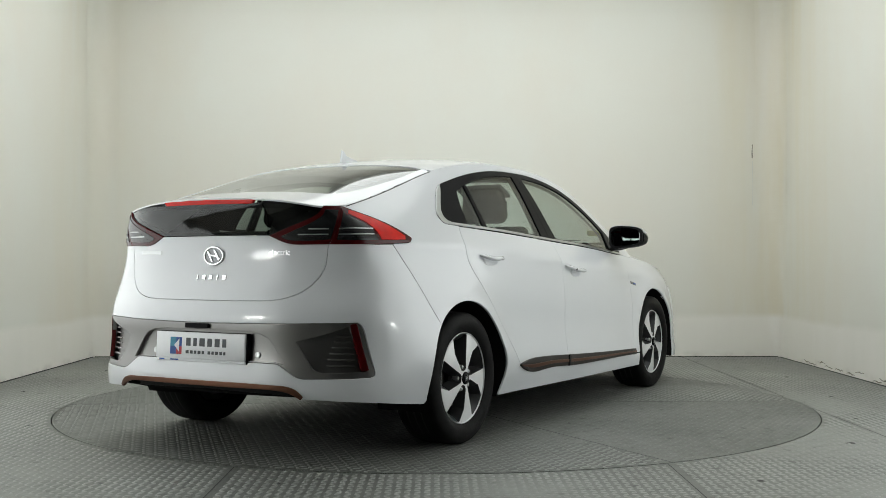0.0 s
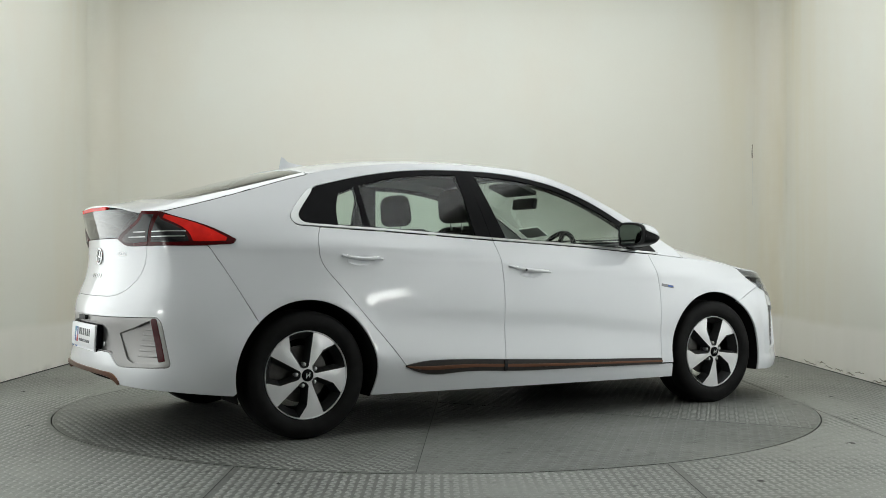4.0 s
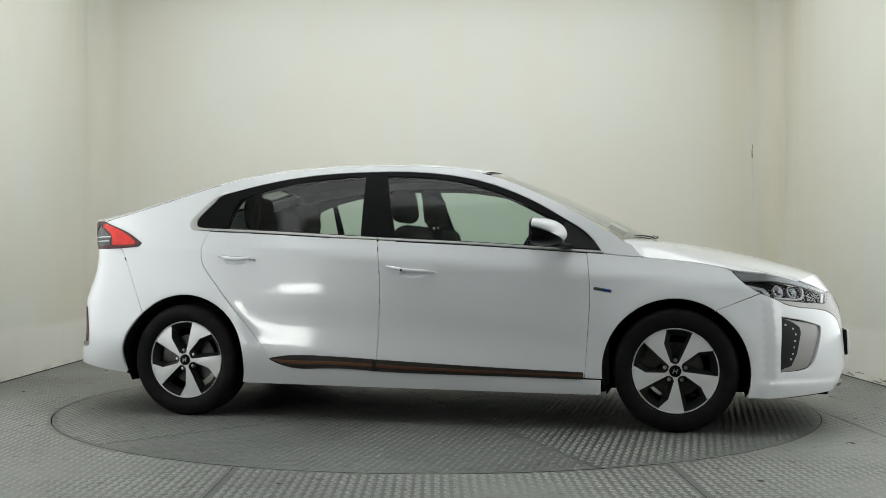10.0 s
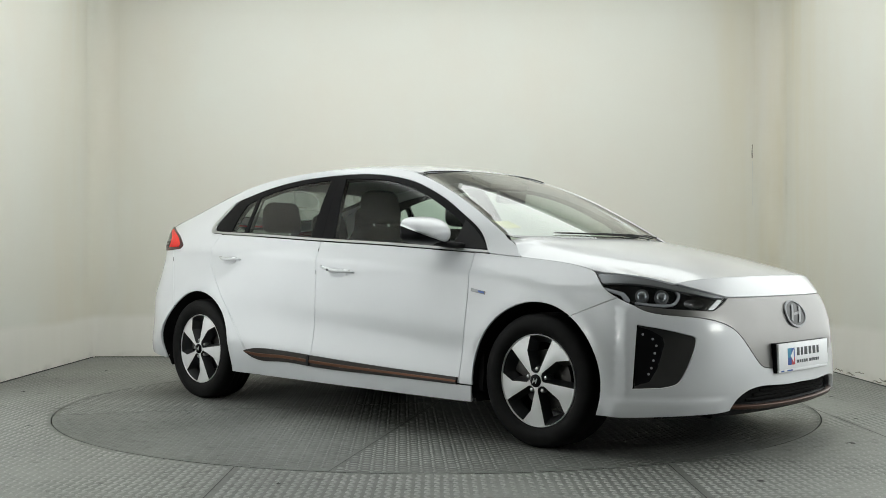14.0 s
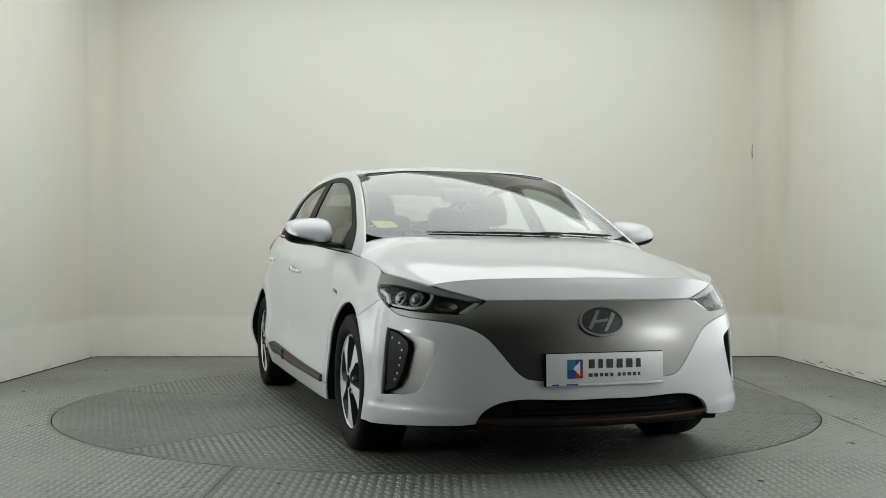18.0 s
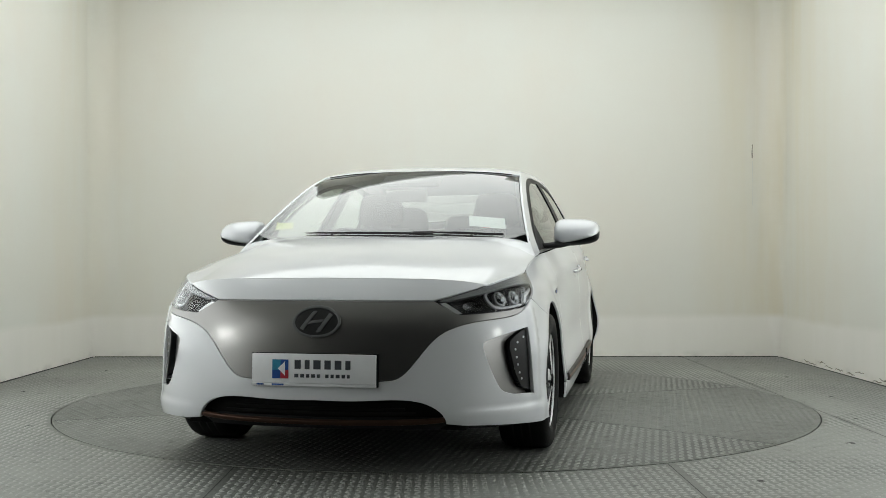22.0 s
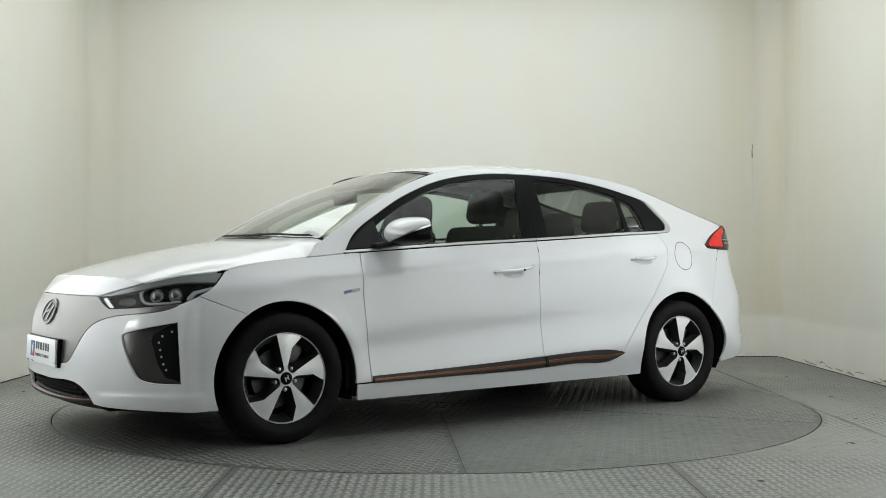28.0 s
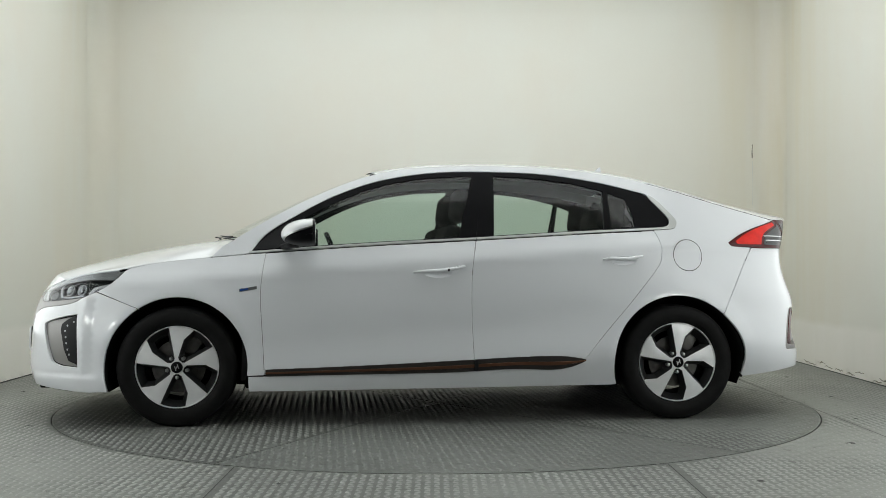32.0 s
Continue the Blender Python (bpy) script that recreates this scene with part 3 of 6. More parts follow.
# coved corners that widen from the floor up, dark joints and marks at the foot of the walls
for name, sx in (("trim_corner_left", -1), ("trim_corner_right", 1)):
    v, f, k = [], [], 12
    levels = (0.0, 0.12, 0.3, 0.5, 0.75, HIGH)
    for z in levels:
        r = 0.015 + 0.2 * min(z / 0.75, 1) ** 0.8
        for i in range(k + 1):
            a = math.pi / 2 * i / k
            v.append((sx * (HALF - r + r * math.sin(a) - 0.0012), BACK - r + r * math.cos(a) - 0.0012, z))
    for j in range(len(levels) - 1):
        for i in range(k):
            p = j * (k + 1) + i
            f.append((p, p + 1, p + k + 2, p + k + 1)[::-sx])
    tagged(attach(name, mesh_of(name, v, f, WALL)), "cream painted coved plaster corner", "trim", kind="structure")
for name, size, at in (("trim_joint_back", (2 * HALF - 0.03, 0.005, 0.007), (0, BACK - 0.0035, 0.0035)), ("trim_joint_left", (0.005, 5.2, 0.007), (-HALF + 0.0035, 0.5, 0.0035)), ("trim_joint_right", (0.005, 5.2, 0.005), (HALF - 0.0035, 0.5, 0.0025))):
    tagged(part(name, box(size, Matrix.Translation(at)), JOINT, None), "dark dirty joint between floor and wall", "joint", kind="structure")


def crack(points, width):
    """A jagged scratch as a thin raised flake."""
    bm = bmesh.new()
    rows = []
    for (x, z), w in zip(points, [width * random.uniform(0.4, 1.2) for _ in points]):
        rows.append((bm.verts.new((x - w, BACK - 0.002, z)), bm.verts.new((x + w, BACK - 0.002, z))))
    for a, b in zip(rows, rows[1:]):
        bm.faces.new((a[0], a[1], b[1], b[0]))
    made = bmesh.ops.extrude_face_region(bm, geom=list(bm.faces))["geom"]
    bmesh.ops.translate(bm, vec=(0, 0.002, 0), verts=[g for g in made if isinstance(g, bmesh.types.BMVert)])
    bmesh.ops.recalc_face_normals(bm, faces=bm.faces)
    return bm


mark = tagged(part("wall_crack", crack([(2.868 + random.uniform(-0.003, 0.003), 1.93 - 0.025 * i) for i in range(6)], 0.005), SCUFF, None), "short dark upright crack in the wall paint", "crack", kind="structure")
tagged(part("wall_crack", crack([(2.87 + random.uniform(-0.003, 0.003), 1.78 - 0.05 * i) for i in range(9)], 0.0018), STRIP, None), "faint upright scratch in the wall paint", "crack", kind="structure")
tagged(part("wall_crack", crack([(2.28 + 0.06 * i, 2.31 + random.uniform(-0.004, 0.004)) for i in range(7)], 0.001), STRIP, None), "faint scratch in the wall paint", "crack", kind="structure")

rng_wall = random.Random(12)
for k in range(9):
    y, z = 0.75 + 0.2 * k + rng_wall.uniform(-0.08, 0.08), rng_wall.uniform(0.015, 0.05)
    bm, rows = bmesh.new(), []
    for i in range(7):
        w = (0.0015 + 0.004 * math.sin(math.pi * i / 6)) * rng_wall.uniform(0.4, 1.3)
        zz = z + rng_wall.uniform(-0.004, 0.004) + 0.004 * i * rng_wall.uniform(-0.6, 0.6)
        rows.append([bm.verts.new((HALF - d, y + 0.028 * i, zz + e)) for d, e in ((0.002, -w), (0.004, 0), (0.002, w))])
    for a, b in zip(rows, rows[1:]):
        for i in range(2):
            bm.faces.new((a[i], a[i + 1], b[i + 1], b[i]))
    bmesh.ops.recalc_face_normals(bm, faces=bm.faces)
    tagged(part("wall_crack", bm, SCUFF, None), "flaking paint at the foot of the wall", "crack", kind="structure")
for x, y, size in ((-2.15, -0.95, 0.028), (2.62, 1.42, 0.03), (1.98, -1.5, 0.034), (2.3, -0.72, 0.02), (-2.62, 1.9, 0.022), (2.52, 0.25, 0.024), (-0.62, -2.42, 0.012), (1.28, -2.38, 0.02), (-2.75, 0.55, 0.022), (1.9, 2.62, 0.03)):
    bm = bmesh.new()
    ring = [bm.verts.new((x + size * rng_wall.uniform(0.5, 1.1) * math.cos(a), y + 0.8 * size * rng_wall.uniform(0.5, 1.1) * math.sin(a), 0.0005)) for a in np.arange(9) * 2 * math.pi / 9]
    peak = bm.verts.new((x, y, 0.0055))
    for i in range(9):
        bm.faces.new((ring[i], ring[(i + 1) % 9], peak))
    tagged(part("dirt_flake", bm, JOINT, None), "dark flake of dirt lying on the steel floor", "dirt", "dirt on the floor")

# ---- turntable: four plates that meet along seams from its middle ----
turntable = tagged(new("turntable"), "round grey steel tread-plate turntable set flush in the floor", "turntable")
SECTORS = ((-58.5, 58.5, DISC, TREAD_SHEEN), (58.5, 122.5, DISC_DUSTY, TREAD_DUSTY), (122.5, 237.5, DISC, TREAD_SHEEN), (237.5, 301.5, DISC_DUSTY, TREAD_DUSTY))
for k, (a0, a1, steel, lozenge) in enumerate(SECTORS):
    rim = [(RING - 0.006) * np.array((math.cos(radians(a)), math.sin(radians(a)))) for a in np.linspace(a0, a1, 60)]
    attach("turntable_plate", flat("turntable_plate", [shrink(np.array([(0.0, 0.0)] + [tuple(q) for q in rim]), 0.0015)], 0.0, 0.04, steel), turntable)

    def on_plate(x, y, a0=a0, a1=a1):
        r, a = np.hypot(x, y), np.degrees(np.arctan2(y, x))
        clear = np.minimum(np.abs((a - a0 + 180) % 360 - 180), np.abs((a - a1 + 180) % 360 - 180))
        return (r < RING - 0.03) & ((a - a0) % 360 < a1 - a0) & (r * np.sin(np.radians(np.minimum(clear, 90))) > 0.02)

    treads("turntable_treads", on_plate, 5 + k, 0.0, lozenge, turntable, "raised lozenges of the tread plate")
    part("plate_seam", box((RING - 0.04, 0.0035, 0.003), pose(0, 0, -0.0008, 0, 0, a0) @ Matrix.Translation((RING / 2, 0, 0))), JOINT, turntable)
v, f = lathe([(RING - 0.007, 0.0004), (RING - 0.007, 0.0012), (RING - 0.014, 0.0012), (RING - 0.014, 0.0004)], 128, "Z")
attach("turntable_rim", mesh_of("turntable_rim", v, [t[::-1] for t in f], FLOOR, smooth=False), turntable, "flat worn steel rim")

# ---- lamps of the room, above and beside the camera, with added fill panels ----
def ceiling_light(x, y, sx, sy, glow):
    lamp = tagged(new("ceiling_light"), "large flat white light panel under the ceiling", "lamp", "ceiling lights")
    lamp.location = (x, y, HIGH - 0.06)
    bm = bmesh.new()
    for dx, dy, w, d in ((0, sy / 2, sx + 0.1, 0.05), (0, -sy / 2, sx + 0.1, 0.05), (sx / 2, 0, 0.05, sy), (-sx / 2, 0, 0.05, sy)):
        add_box(bm, (w, d, 0.12), Matrix.Translation((dx, dy, 0.0)))
    part("frame", bm, CEIL, lamp)
    part("diffuser", box((sx - 0.06, sy - 0.06, 0.02), Matrix.Translation((0, 0, 0.0))), glow, lamp)
    return lamp


ceiling_light(0, 0.2, 5.3, 4.7, GLOW)


def flood(x, y, z, aim):
    lamp = tagged(new("flood_light"), "slim black LED flood light on a stand", "lamp", "flood lights")
    lamp.matrix_basis = Matrix.Translation((x, y, 0))
    m = look((0, 0, z), (aim[0] - x, aim[1] - y, aim[2]))
    bm = box((0.4, 0.3, 0.05), m @ Matrix.Translation((0, 0, 0.03)), 0.008)
    part("housing", bm, PLASTIC, lamp)
    part("diffuser", box((0.34, 0.24, 0.01), m @ Matrix.Translation((0, 0, 0.001))), GLOW_SIDE, lamp)
    part("pole", add_rod(bmesh.new(), (0, 0, 0.03), (0, 0, z - 0.05), 0.018), PLASTIC, lamp)
    for a in range(3):
        part("leg", add_rod(bmesh.new(), (0, 0, 0.35), (0.3 * math.cos(a * 2.1), 0.3 * math.sin(a * 2.1), 0.012), 0.011), PLASTIC, lamp)
    return lamp


# unseen side panels, added as fill to brighten the car's sides and the walls
def fill_panel(sx, y, length):
    lamp = tagged(new("fill_panel"), "long white fill panel added on the wall out of view", "lamp", "wall lights")
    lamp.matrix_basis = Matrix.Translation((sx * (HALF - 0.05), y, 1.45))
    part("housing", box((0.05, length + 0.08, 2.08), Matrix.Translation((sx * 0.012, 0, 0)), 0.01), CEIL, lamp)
    part("diffuser", box((0.01, length, 2.0), Matrix.Translation((-sx * 0.017, 0, 0))), GLOW_FILL, lamp)


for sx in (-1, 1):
    fill_panel(sx, -1.85, 4.4)
for sx in (-1, 1):
    flood(sx * 2.45, -3.0, 1.0, (0, -0.4, 0.7))

# ---- the car ----
car = tagged(new("car"), "white five-door hatchback with silver nose, copper trim strips and alloy wheels", "car")
ARCH = 0.366
HUB_Z = 0.314
AX = 1.35


def side_part(name, poly, material, parent, label="", **kw):
    """The same panel on both sides of the car."""
    made = []
    for flip in (False, True):
        up = parent[1 if flip else 0] if isinstance(parent, (list, tuple)) else parent
        made.append(sheet(name, poly, skin, material, up, flip=flip, label=label, **kw))
    return made


# lines that panels share, as (s, z)
B_CUT = chain((-0.239, 0.999), (-0.213, 0.846), (-0.204, 0.696), (-0.207, 0.516), (-0.216, 0.289))
F_CUT = chain((0.895, 0.915), (0.909, 0.831), (0.92, 0.696), (0.915, 0.576), (0.896, 0.27))
R_CUT = chain((-1.242, 1.043), (-1.266, 0.983), (-1.272, 0.922), (-1.26, 0.861), (-1.2, 0.78), (-1.077, 0.636), (-0.928, 0.468), (-0.839, 0.359))
BELT = chain((-1.332, 1.046), (-1.242, 1.041), (-0.942, 1.026), (-0.239, 0.984), (0.28, 0.956), (0.895, 0.914), (0.982, 0.908))
belt_f = spline([-1.332, -1.242, -0.942, -0.239, 0.28, 0.895, 0.982], [1.046, 1.041, 1.026, 0.984, 0.956, 0.914, 0.908])
DLO = chain((-1.213, 1.255), (-1.12, 1.278), (-0.965, 1.313), (-0.653, 1.359), (-0.339, 1.373), (-0.022, 1.365), (0.293, 1.313), (0.449, 1.261), (0.603, 1.193), (0.755, 1.107), (0.904, 1.007), (0.96, 0.938), (0.982, 0.911))
GARNISH = chain((-1.332, 1.048), (-1.368, 1.057), (-1.385, 1.088), (-1.372, 1.118), (-1.329, 1.169), (-1.273, 1.226), (-1.213, 1.255))
HEAD_OUT = chain((1.65, 0.82), (1.714, 0.751), (1.783, 0.71), (1.861, 0.678))
HEAD_LOW = chain((1.861, 0.678), (2.016, 0.662), (2.215, 0.652)) + chain((2.215, 0.652), (2.27, 0.68), (2.312, 0.708))
HEAD_TOP = chain((2.312, 0.708), (2.108, 0.755), (1.991, 0.784), (1.859, 0.807), (1.65, 0.82))
LEAD = chain((2.048, 0.771), (2.185, 0.789), (2.605, 0.798), (REACH, 0.8))
GRILLE_LOW = chain((1.861, 0.675), (1.921, 0.649), (2.112, 0.626), (2.225, 0.607), (2.313, 0.571), (2.39, 0.497), (2.477, 0.407), (2.523, 0.392), (2.622, 0.387), (REACH, 0.387))
SEAM_F = [(1.549, 0.621), (1.783, 0.71)]
SEAM_R = chain((-1.854, 0.947), (-1.739, 0.79), (-1.605, 0.576))
LAMP_R_TOP = chain((-2.11, 1.108), (-2.053, 1.091), (-1.945, 1.063), (-1.815, 1.022), (-1.709, 0.974))
SILL_LOW = [(-0.748, 0.302), (-0.207, 0.283), (0.275, 0.274), (0.896, 0.266)]


def arch_angle(s, z, cx):
    return math.degrees(math.atan2(z - HUB_Z, s - cx))


FRONT_ARCH = arc(AX, HUB_Z, ARCH, arch_angle(*SEAM_F[0], AX), 187)
BUMP_ARCH = arc(AX, HUB_Z, ARCH, -20, arch_angle(*SEAM_F[0], AX), 14)
rear_a = arch_angle(-1.605, 0.576, -AX)
REAR_ARCH = arc(-AX, HUB_Z, ARCH, -19, rear_a)
BUMP_ARCH_R = arc(-AX, HUB_Z, ARCH, rear_a, 191, 14)

# front wing, with its badge
wing = side_part("front_wing", F_CUT[::-1] + [at_seam(x) for x in np.linspace(1.0, 1.6, 10)] + HEAD_OUT[:-6] + SEAM_F[::-1] + FRONT_ARCH + [(0.984, 0.268)], WHITE, car, "white painted front wing")
# side frame: windscreen pillar, roof rail, rear quarter and sill in one
rail = [at_rail(x) for x in np.linspace(1.11, -1.98, 60)]
frame_poly = [(0.984, 0.91), at_seam(1.05), at_seam(1.12), (1.18, 0.891), (1.15, 0.93)] + rail + LAMP_R_TOP + chain((-1.709, 0.974), (-1.722, 0.958), (-1.752, 0.952), (-1.854, 0.947)) + SEAM_R[1:] + REAR_ARCH[::-1] + [(-0.966, 0.193), (-0.2, 0.189), (0.978, 0.184), (0.98, 0.264), (0.9, 0.264)] + SILL_LOW[::-1] + chain((-0.748, 0.302), (-0.8, 0.322), (-0.839, 0.359)) + R_CUT[::-1][1:] + GARNISH + DLO[1:]
side_frame = side_part("side_frame", frame_poly, WHITE, car, "white painted side frame with rear quarter and sill")
# fuel and charging flap line on the left rear quarter
fuel = arc(-1.425, 0.902, 0.088, 0, 360, 40)[:-1]
fuel_in = arc(-1.425, 0.902, 0.0855, 0, 360, 40)[:-1]
sheet("charge_flap", fuel, skin, PLASTIC, car, holes=[fuel_in], gap=0.0, depth=0.001, lift=0.0008, step=0.02, label="thin dark joint of the charging flap")


def bowl(cx, cz, rx, rz, d):
    return lambda a, b: -d * np.clip(1 - ((a - cx) / rx) ** 2 - ((b - cz) / rz) ** 2, 0, 1) ** 1.2


def oval(cx, cz, rx, rz, n=28):
    return [(cx + rx * math.cos(2 * math.pi * i / n), cz + rz * math.sin(2 * math.pi * i / n)) for i in range(n)]


# doors with handles
front_top = [(x, float(belt_f(x)) - 0.002) for x in np.linspace(0.895, -0.236, 14)]
rear_top = [(x, float(belt_f(x)) - 0.002) for x in np.linspace(-0.242, -1.242, 12)]
cup_f, cup_r = (-0.022, 0.803, 0.075, 0.024), (-1.05, 0.872, 0.075, 0.024)
front_door = side_part("front_door", front_top + B_CUT[1:] + [(-0.216, 0.284), (0.275, 0.274)] + F_CUT[::-1][:-1], WHITE, car, "white painted front door", holes=[oval(*cup_f)])
rear_door = side_part("rear_door", rear_top + R_CUT[1:] + chain((-0.839, 0.359), (-0.8, 0.322), (-0.748, 0.302))[1:] + [(-0.216, 0.284)] + B_CUT[::-1][:-1], WHITE, car, "white painted rear door", holes=[oval(*cup_r)])
side_part("handle_cup", oval(*cup_f), WHITE, front_door, "recess behind the handle", dish=bowl(*cup_f, 0.022), step=0.012, depth=0.002, gap=0.0)
side_part("handle_cup", oval(*cup_r), WHITE, rear_door, "recess behind the handle", dish=bowl(*cup_r, 0.022), step=0.012, depth=0.002, gap=0.0)


def out_from(s, z, d):
    """A point d outside the skin."""
    p = skin(np.array([s]), np.array([z]))
    n = normals_at(skin, np.array([s]), np.array([z]), car_core)[1]
    return Vector((p + n * d)[0])


def flipped(bm):
    bmesh.ops.scale(bm, vec=(1, -1, 1), verts=bm.verts)
    bmesh.ops.reverse_faces(bm, faces=bm.faces)
    return bm


def handle(doors, s0, z0, s1, z1, key):
    line = chain((s0, z0), (s0 + 0.06, z0 - 0.014), (s0 + 0.14, (z0 + z1) / 2 - 0.009), (s1 - 0.05, z1 + 0.004), (s1, z1), n=5)
    k = len(line)
    for door, flip in zip(doors, (False, True)):
        pts = [out_from(s, z, 0.003 + 0.02 * math.sin(math.pi * min(1, max(0, i / (k - 1)))) ** 0.5) for i, (s, z) in enumerate(line)]
        rad = [0.003 + 0.0095 * math.sin(math.pi * (0.04 + 0.92 * i / (k - 1))) ** 0.6 for i in range(k)]
        bm = tube(pts, rad, 12, 0.9)
        h = part("door_handle", flipped(bm) if flip else bm, WHITE, door, "white and chrome pull handle", smooth=True)
        strip = tube([p + Vector((0, 0.004, 0.0075)) for p in pts[2:-2]], 0.0026, 8)
        part("handle_trim", flipped(strip) if flip else strip, BRIGHT, h, "chrome strip", smooth=True)
        if key:
            bm = add_rod(bmesh.new(), pts[7] + Vector((0, 0.0, -0.002)), pts[7] + Vector((0, 0.014, -0.002)), 0.006)
            part("keyhole", flipped(bm) if flip else bm, BLACK, h)


handle(front_door, -0.168, 0.842, 0.108, 0.808, True)
handle(rear_door, -1.155, 0.897, -0.932, 0.878, False)

# sill moulding with copper line, one piece a door
mould_top = spline([-0.818, -0.748, -0.568, -0.207, 0.275, 0.89], [0.338, 0.35, 0.356, 0.341, 0.319, 0.298])
mould_low = spline([-0.818, -0.748, -0.5, -0.207, 0.275, 0.89], [0.33, 0.303, 0.293, 0.284, 0.275, 0.266])
for doors, a, b in ((front_door, -0.213, 0.889), (rear_door, -0.822, -0.22)):
    xs = np.linspace(a, b, 24)
    poly = [(x, float(mould_low(x))) for x in xs] + [(x, float(mould_top(x))) for x in xs[::-1]]
    strip = side_part("sill_moulding", poly, MOULD, doors, "dark satin moulding with a copper line", lift=0.012, depth=0.014, gap=0.0)
    inner = [(x, float(mould_low(x)) * 0.66 + float(mould_top(x)) * 0.34) for x in xs] + [(x, float(mould_low(x)) * 0.42 + float(mould_top(x)) * 0.58) for x in xs[::-1]]
    side_part("copper_line", inner, COPPER, strip, "copper line", lift=0.0155, depth=0.004, gap=0.0, step=0.03)

# window frames, glass and bright trims
q_glass = chain((-1.141, 1.056), (-1.132, 1.14), (-1.1, 1.222)) + chain((-1.1, 1.222), (-1.005, 1.258)) + [(-0.999, 1.049)]
r_glass = chain((-0.981, 1.266), (-0.807, 1.307), (-0.652, 1.329), (-0.495, 1.343), (-0.36, 1.347)) + [(-0.337, 1.006), (-0.961, 1.046)]
f_glass = chain((-0.237, 1.347), (-0.023, 1.338), (0.135, 1.318), (0.292, 1.283), (0.447, 1.228), (0.6, 1.155), (0.722, 1.085), (0.77, 1.05)) + [(0.77, 0.94), (-0.141, 0.993)]
belt_up = lambda x: float(belt_f(x)) + 0.017
frame_b = [(x, belt_up(x)) for x in np.linspace(0.955, -0.238, 14)]
frame_r = [(x, belt_up(x)) for x in np.linspace(-0.242, -1.3, 12)]
B_TOP = [(-0.301, 1.374), (-0.273, 1.219), (-0.239, 0.999)]
dlo_front = [p for p in DLO if p[0] > -0.29][:-3]
dlo_rear = [p for p in DLO if p[0] < -0.305]
win_f = side_part("window_frame", frame_b + B_TOP[::-1][:-1] + [(-0.301, 1.369)] + dlo_front, BLACK, front_door, "gloss black window frame", holes=[f_glass], lift=-0.001, gap=0.0012)
inner_c = chain((-1.243, 1.225), (-1.332, 1.116), (-1.335, 1.09), (-1.31, 1.066))
win_r = side_part("window_frame", frame_r + inner_c[::-1] + dlo_rear + B_TOP[:-1], BLACK, rear_door, "gloss black window frame", holes=[r_glass, q_glass], lift=-0.001, gap=0.0012)
side_part("window_glass", f_glass, GLASS_SIDE, front_door, "green-tinted side window", lift=-0.006, depth=0.0, gap=-0.004)
side_part("window_glass", r_glass, GLASS_SIDE, rear_door, "green-tinted side window", lift=-0.006, depth=0.0, gap=-0.004)
side_part("quarter_glass", q_glass, GLASS_SIDE, rear_door, "small tinted quarter window", lift=-0.006, depth=0.0, gap=-0.004)
for doors, a, b in ((front_door, -0.236, 0.982), (rear_door, -1.332, -0.242)):
    xs = np.linspace(a, b, 26)
    side_part("belt_trim", [(x, float(belt_f(x)) + 0.004) for x in xs] + [(x, float(belt_f(x)) + 0.0125) for x in xs[::-1]], SATIN, doors, "bright strip below the windows", lift=0.004, depth=0.006, gap=0.0, step=0.03)
garn = GARNISH[:-2] + chain((-1.243, 1.232), (-1.262, 1.205), (-1.336, 1.116), (-1.343, 1.09), (-1.33, 1.068), (-1.3, 1.059))
side_part("pillar_garnish", garn, SATIN, side_frame, "bright hooked garnish on the rear pillar", lift=0.005, depth=0.008, gap=0.001, step=0.02)
side_part("wing_badge", [(0.939, 0.722), (1.029, 0.707), (1.03, 0.722), (0.94, 0.736)], BADGE, wing, "small metal badge with a blue end", lift=0.003, depth=0.003, gap=0.0, step=0.02)
side_part("badge_field", [(0.985, 0.718), (1.025, 0.7115), (1.0255, 0.7195), (0.986, 0.726)], BLUE, wing, "blue badge field", lift=0.0045, depth=0.002, gap=0.0, step=0.02)

# bonnet
hood_side = [(x, float(half_width(x, SEAM(x)))) for x in np.linspace(1.2, 1.62, 12)]
lead3 = [tuple(skin(np.array(s), np.array(z))[:2]) for s, z in LEAD]
head_in = [tuple(skin(np.array(s), np.array(z))[:2]) for s, z in HEAD_TOP[::-1] if s < 2.05]
hood_half = [(1.235 - 0.02, 0.0)] + [(1.22 - 0.37 * y * y, y) for y in np.linspace(0.08, 0.68, 9)] + [(x, float(half_width(x, bonnet_edge(np.array(x)))) - 0.002) for x in (1.125, 1.15, 1.175)] + hood_side + head_in[1:] + lead3[:-1] + [(float(lead3[-1][0]), 0.0)]
hood_poly = [p for p in hood_half[::-1]] + [(x, -y) for x, y in hood_half[1:-1]]
# the bonnet is drawn down onto the nose panel and lamps along its front edge
edge_pts = sorted([(float(q[1]), float(q[0]), float(q[2])) for q in [skin(np.array(s), np.array(z)) for s, z in HEAD_TOP[::-1] + LEAD if s < 2.0 or (s, z) in LEAD]])
edge_y, edge_x, edge_z = [np.array(c) for c in zip(*edge_pts)]
edge_gap = edge_z - bonnet(edge_x, edge_y)


def bonnet_fit(x, y):
    a = np.abs(y)
    return bonnet(x, y) + np.interp(a, edge_y, edge_gap) * np.exp(-((np.interp(a, edge_y, edge_x) - x) / 0.22) ** 2)


hood = sheet("bonnet", hood_poly, over(bonnet_fit), WHITE, car, label="white painted bonnet", step=0.05, depth=0.014)
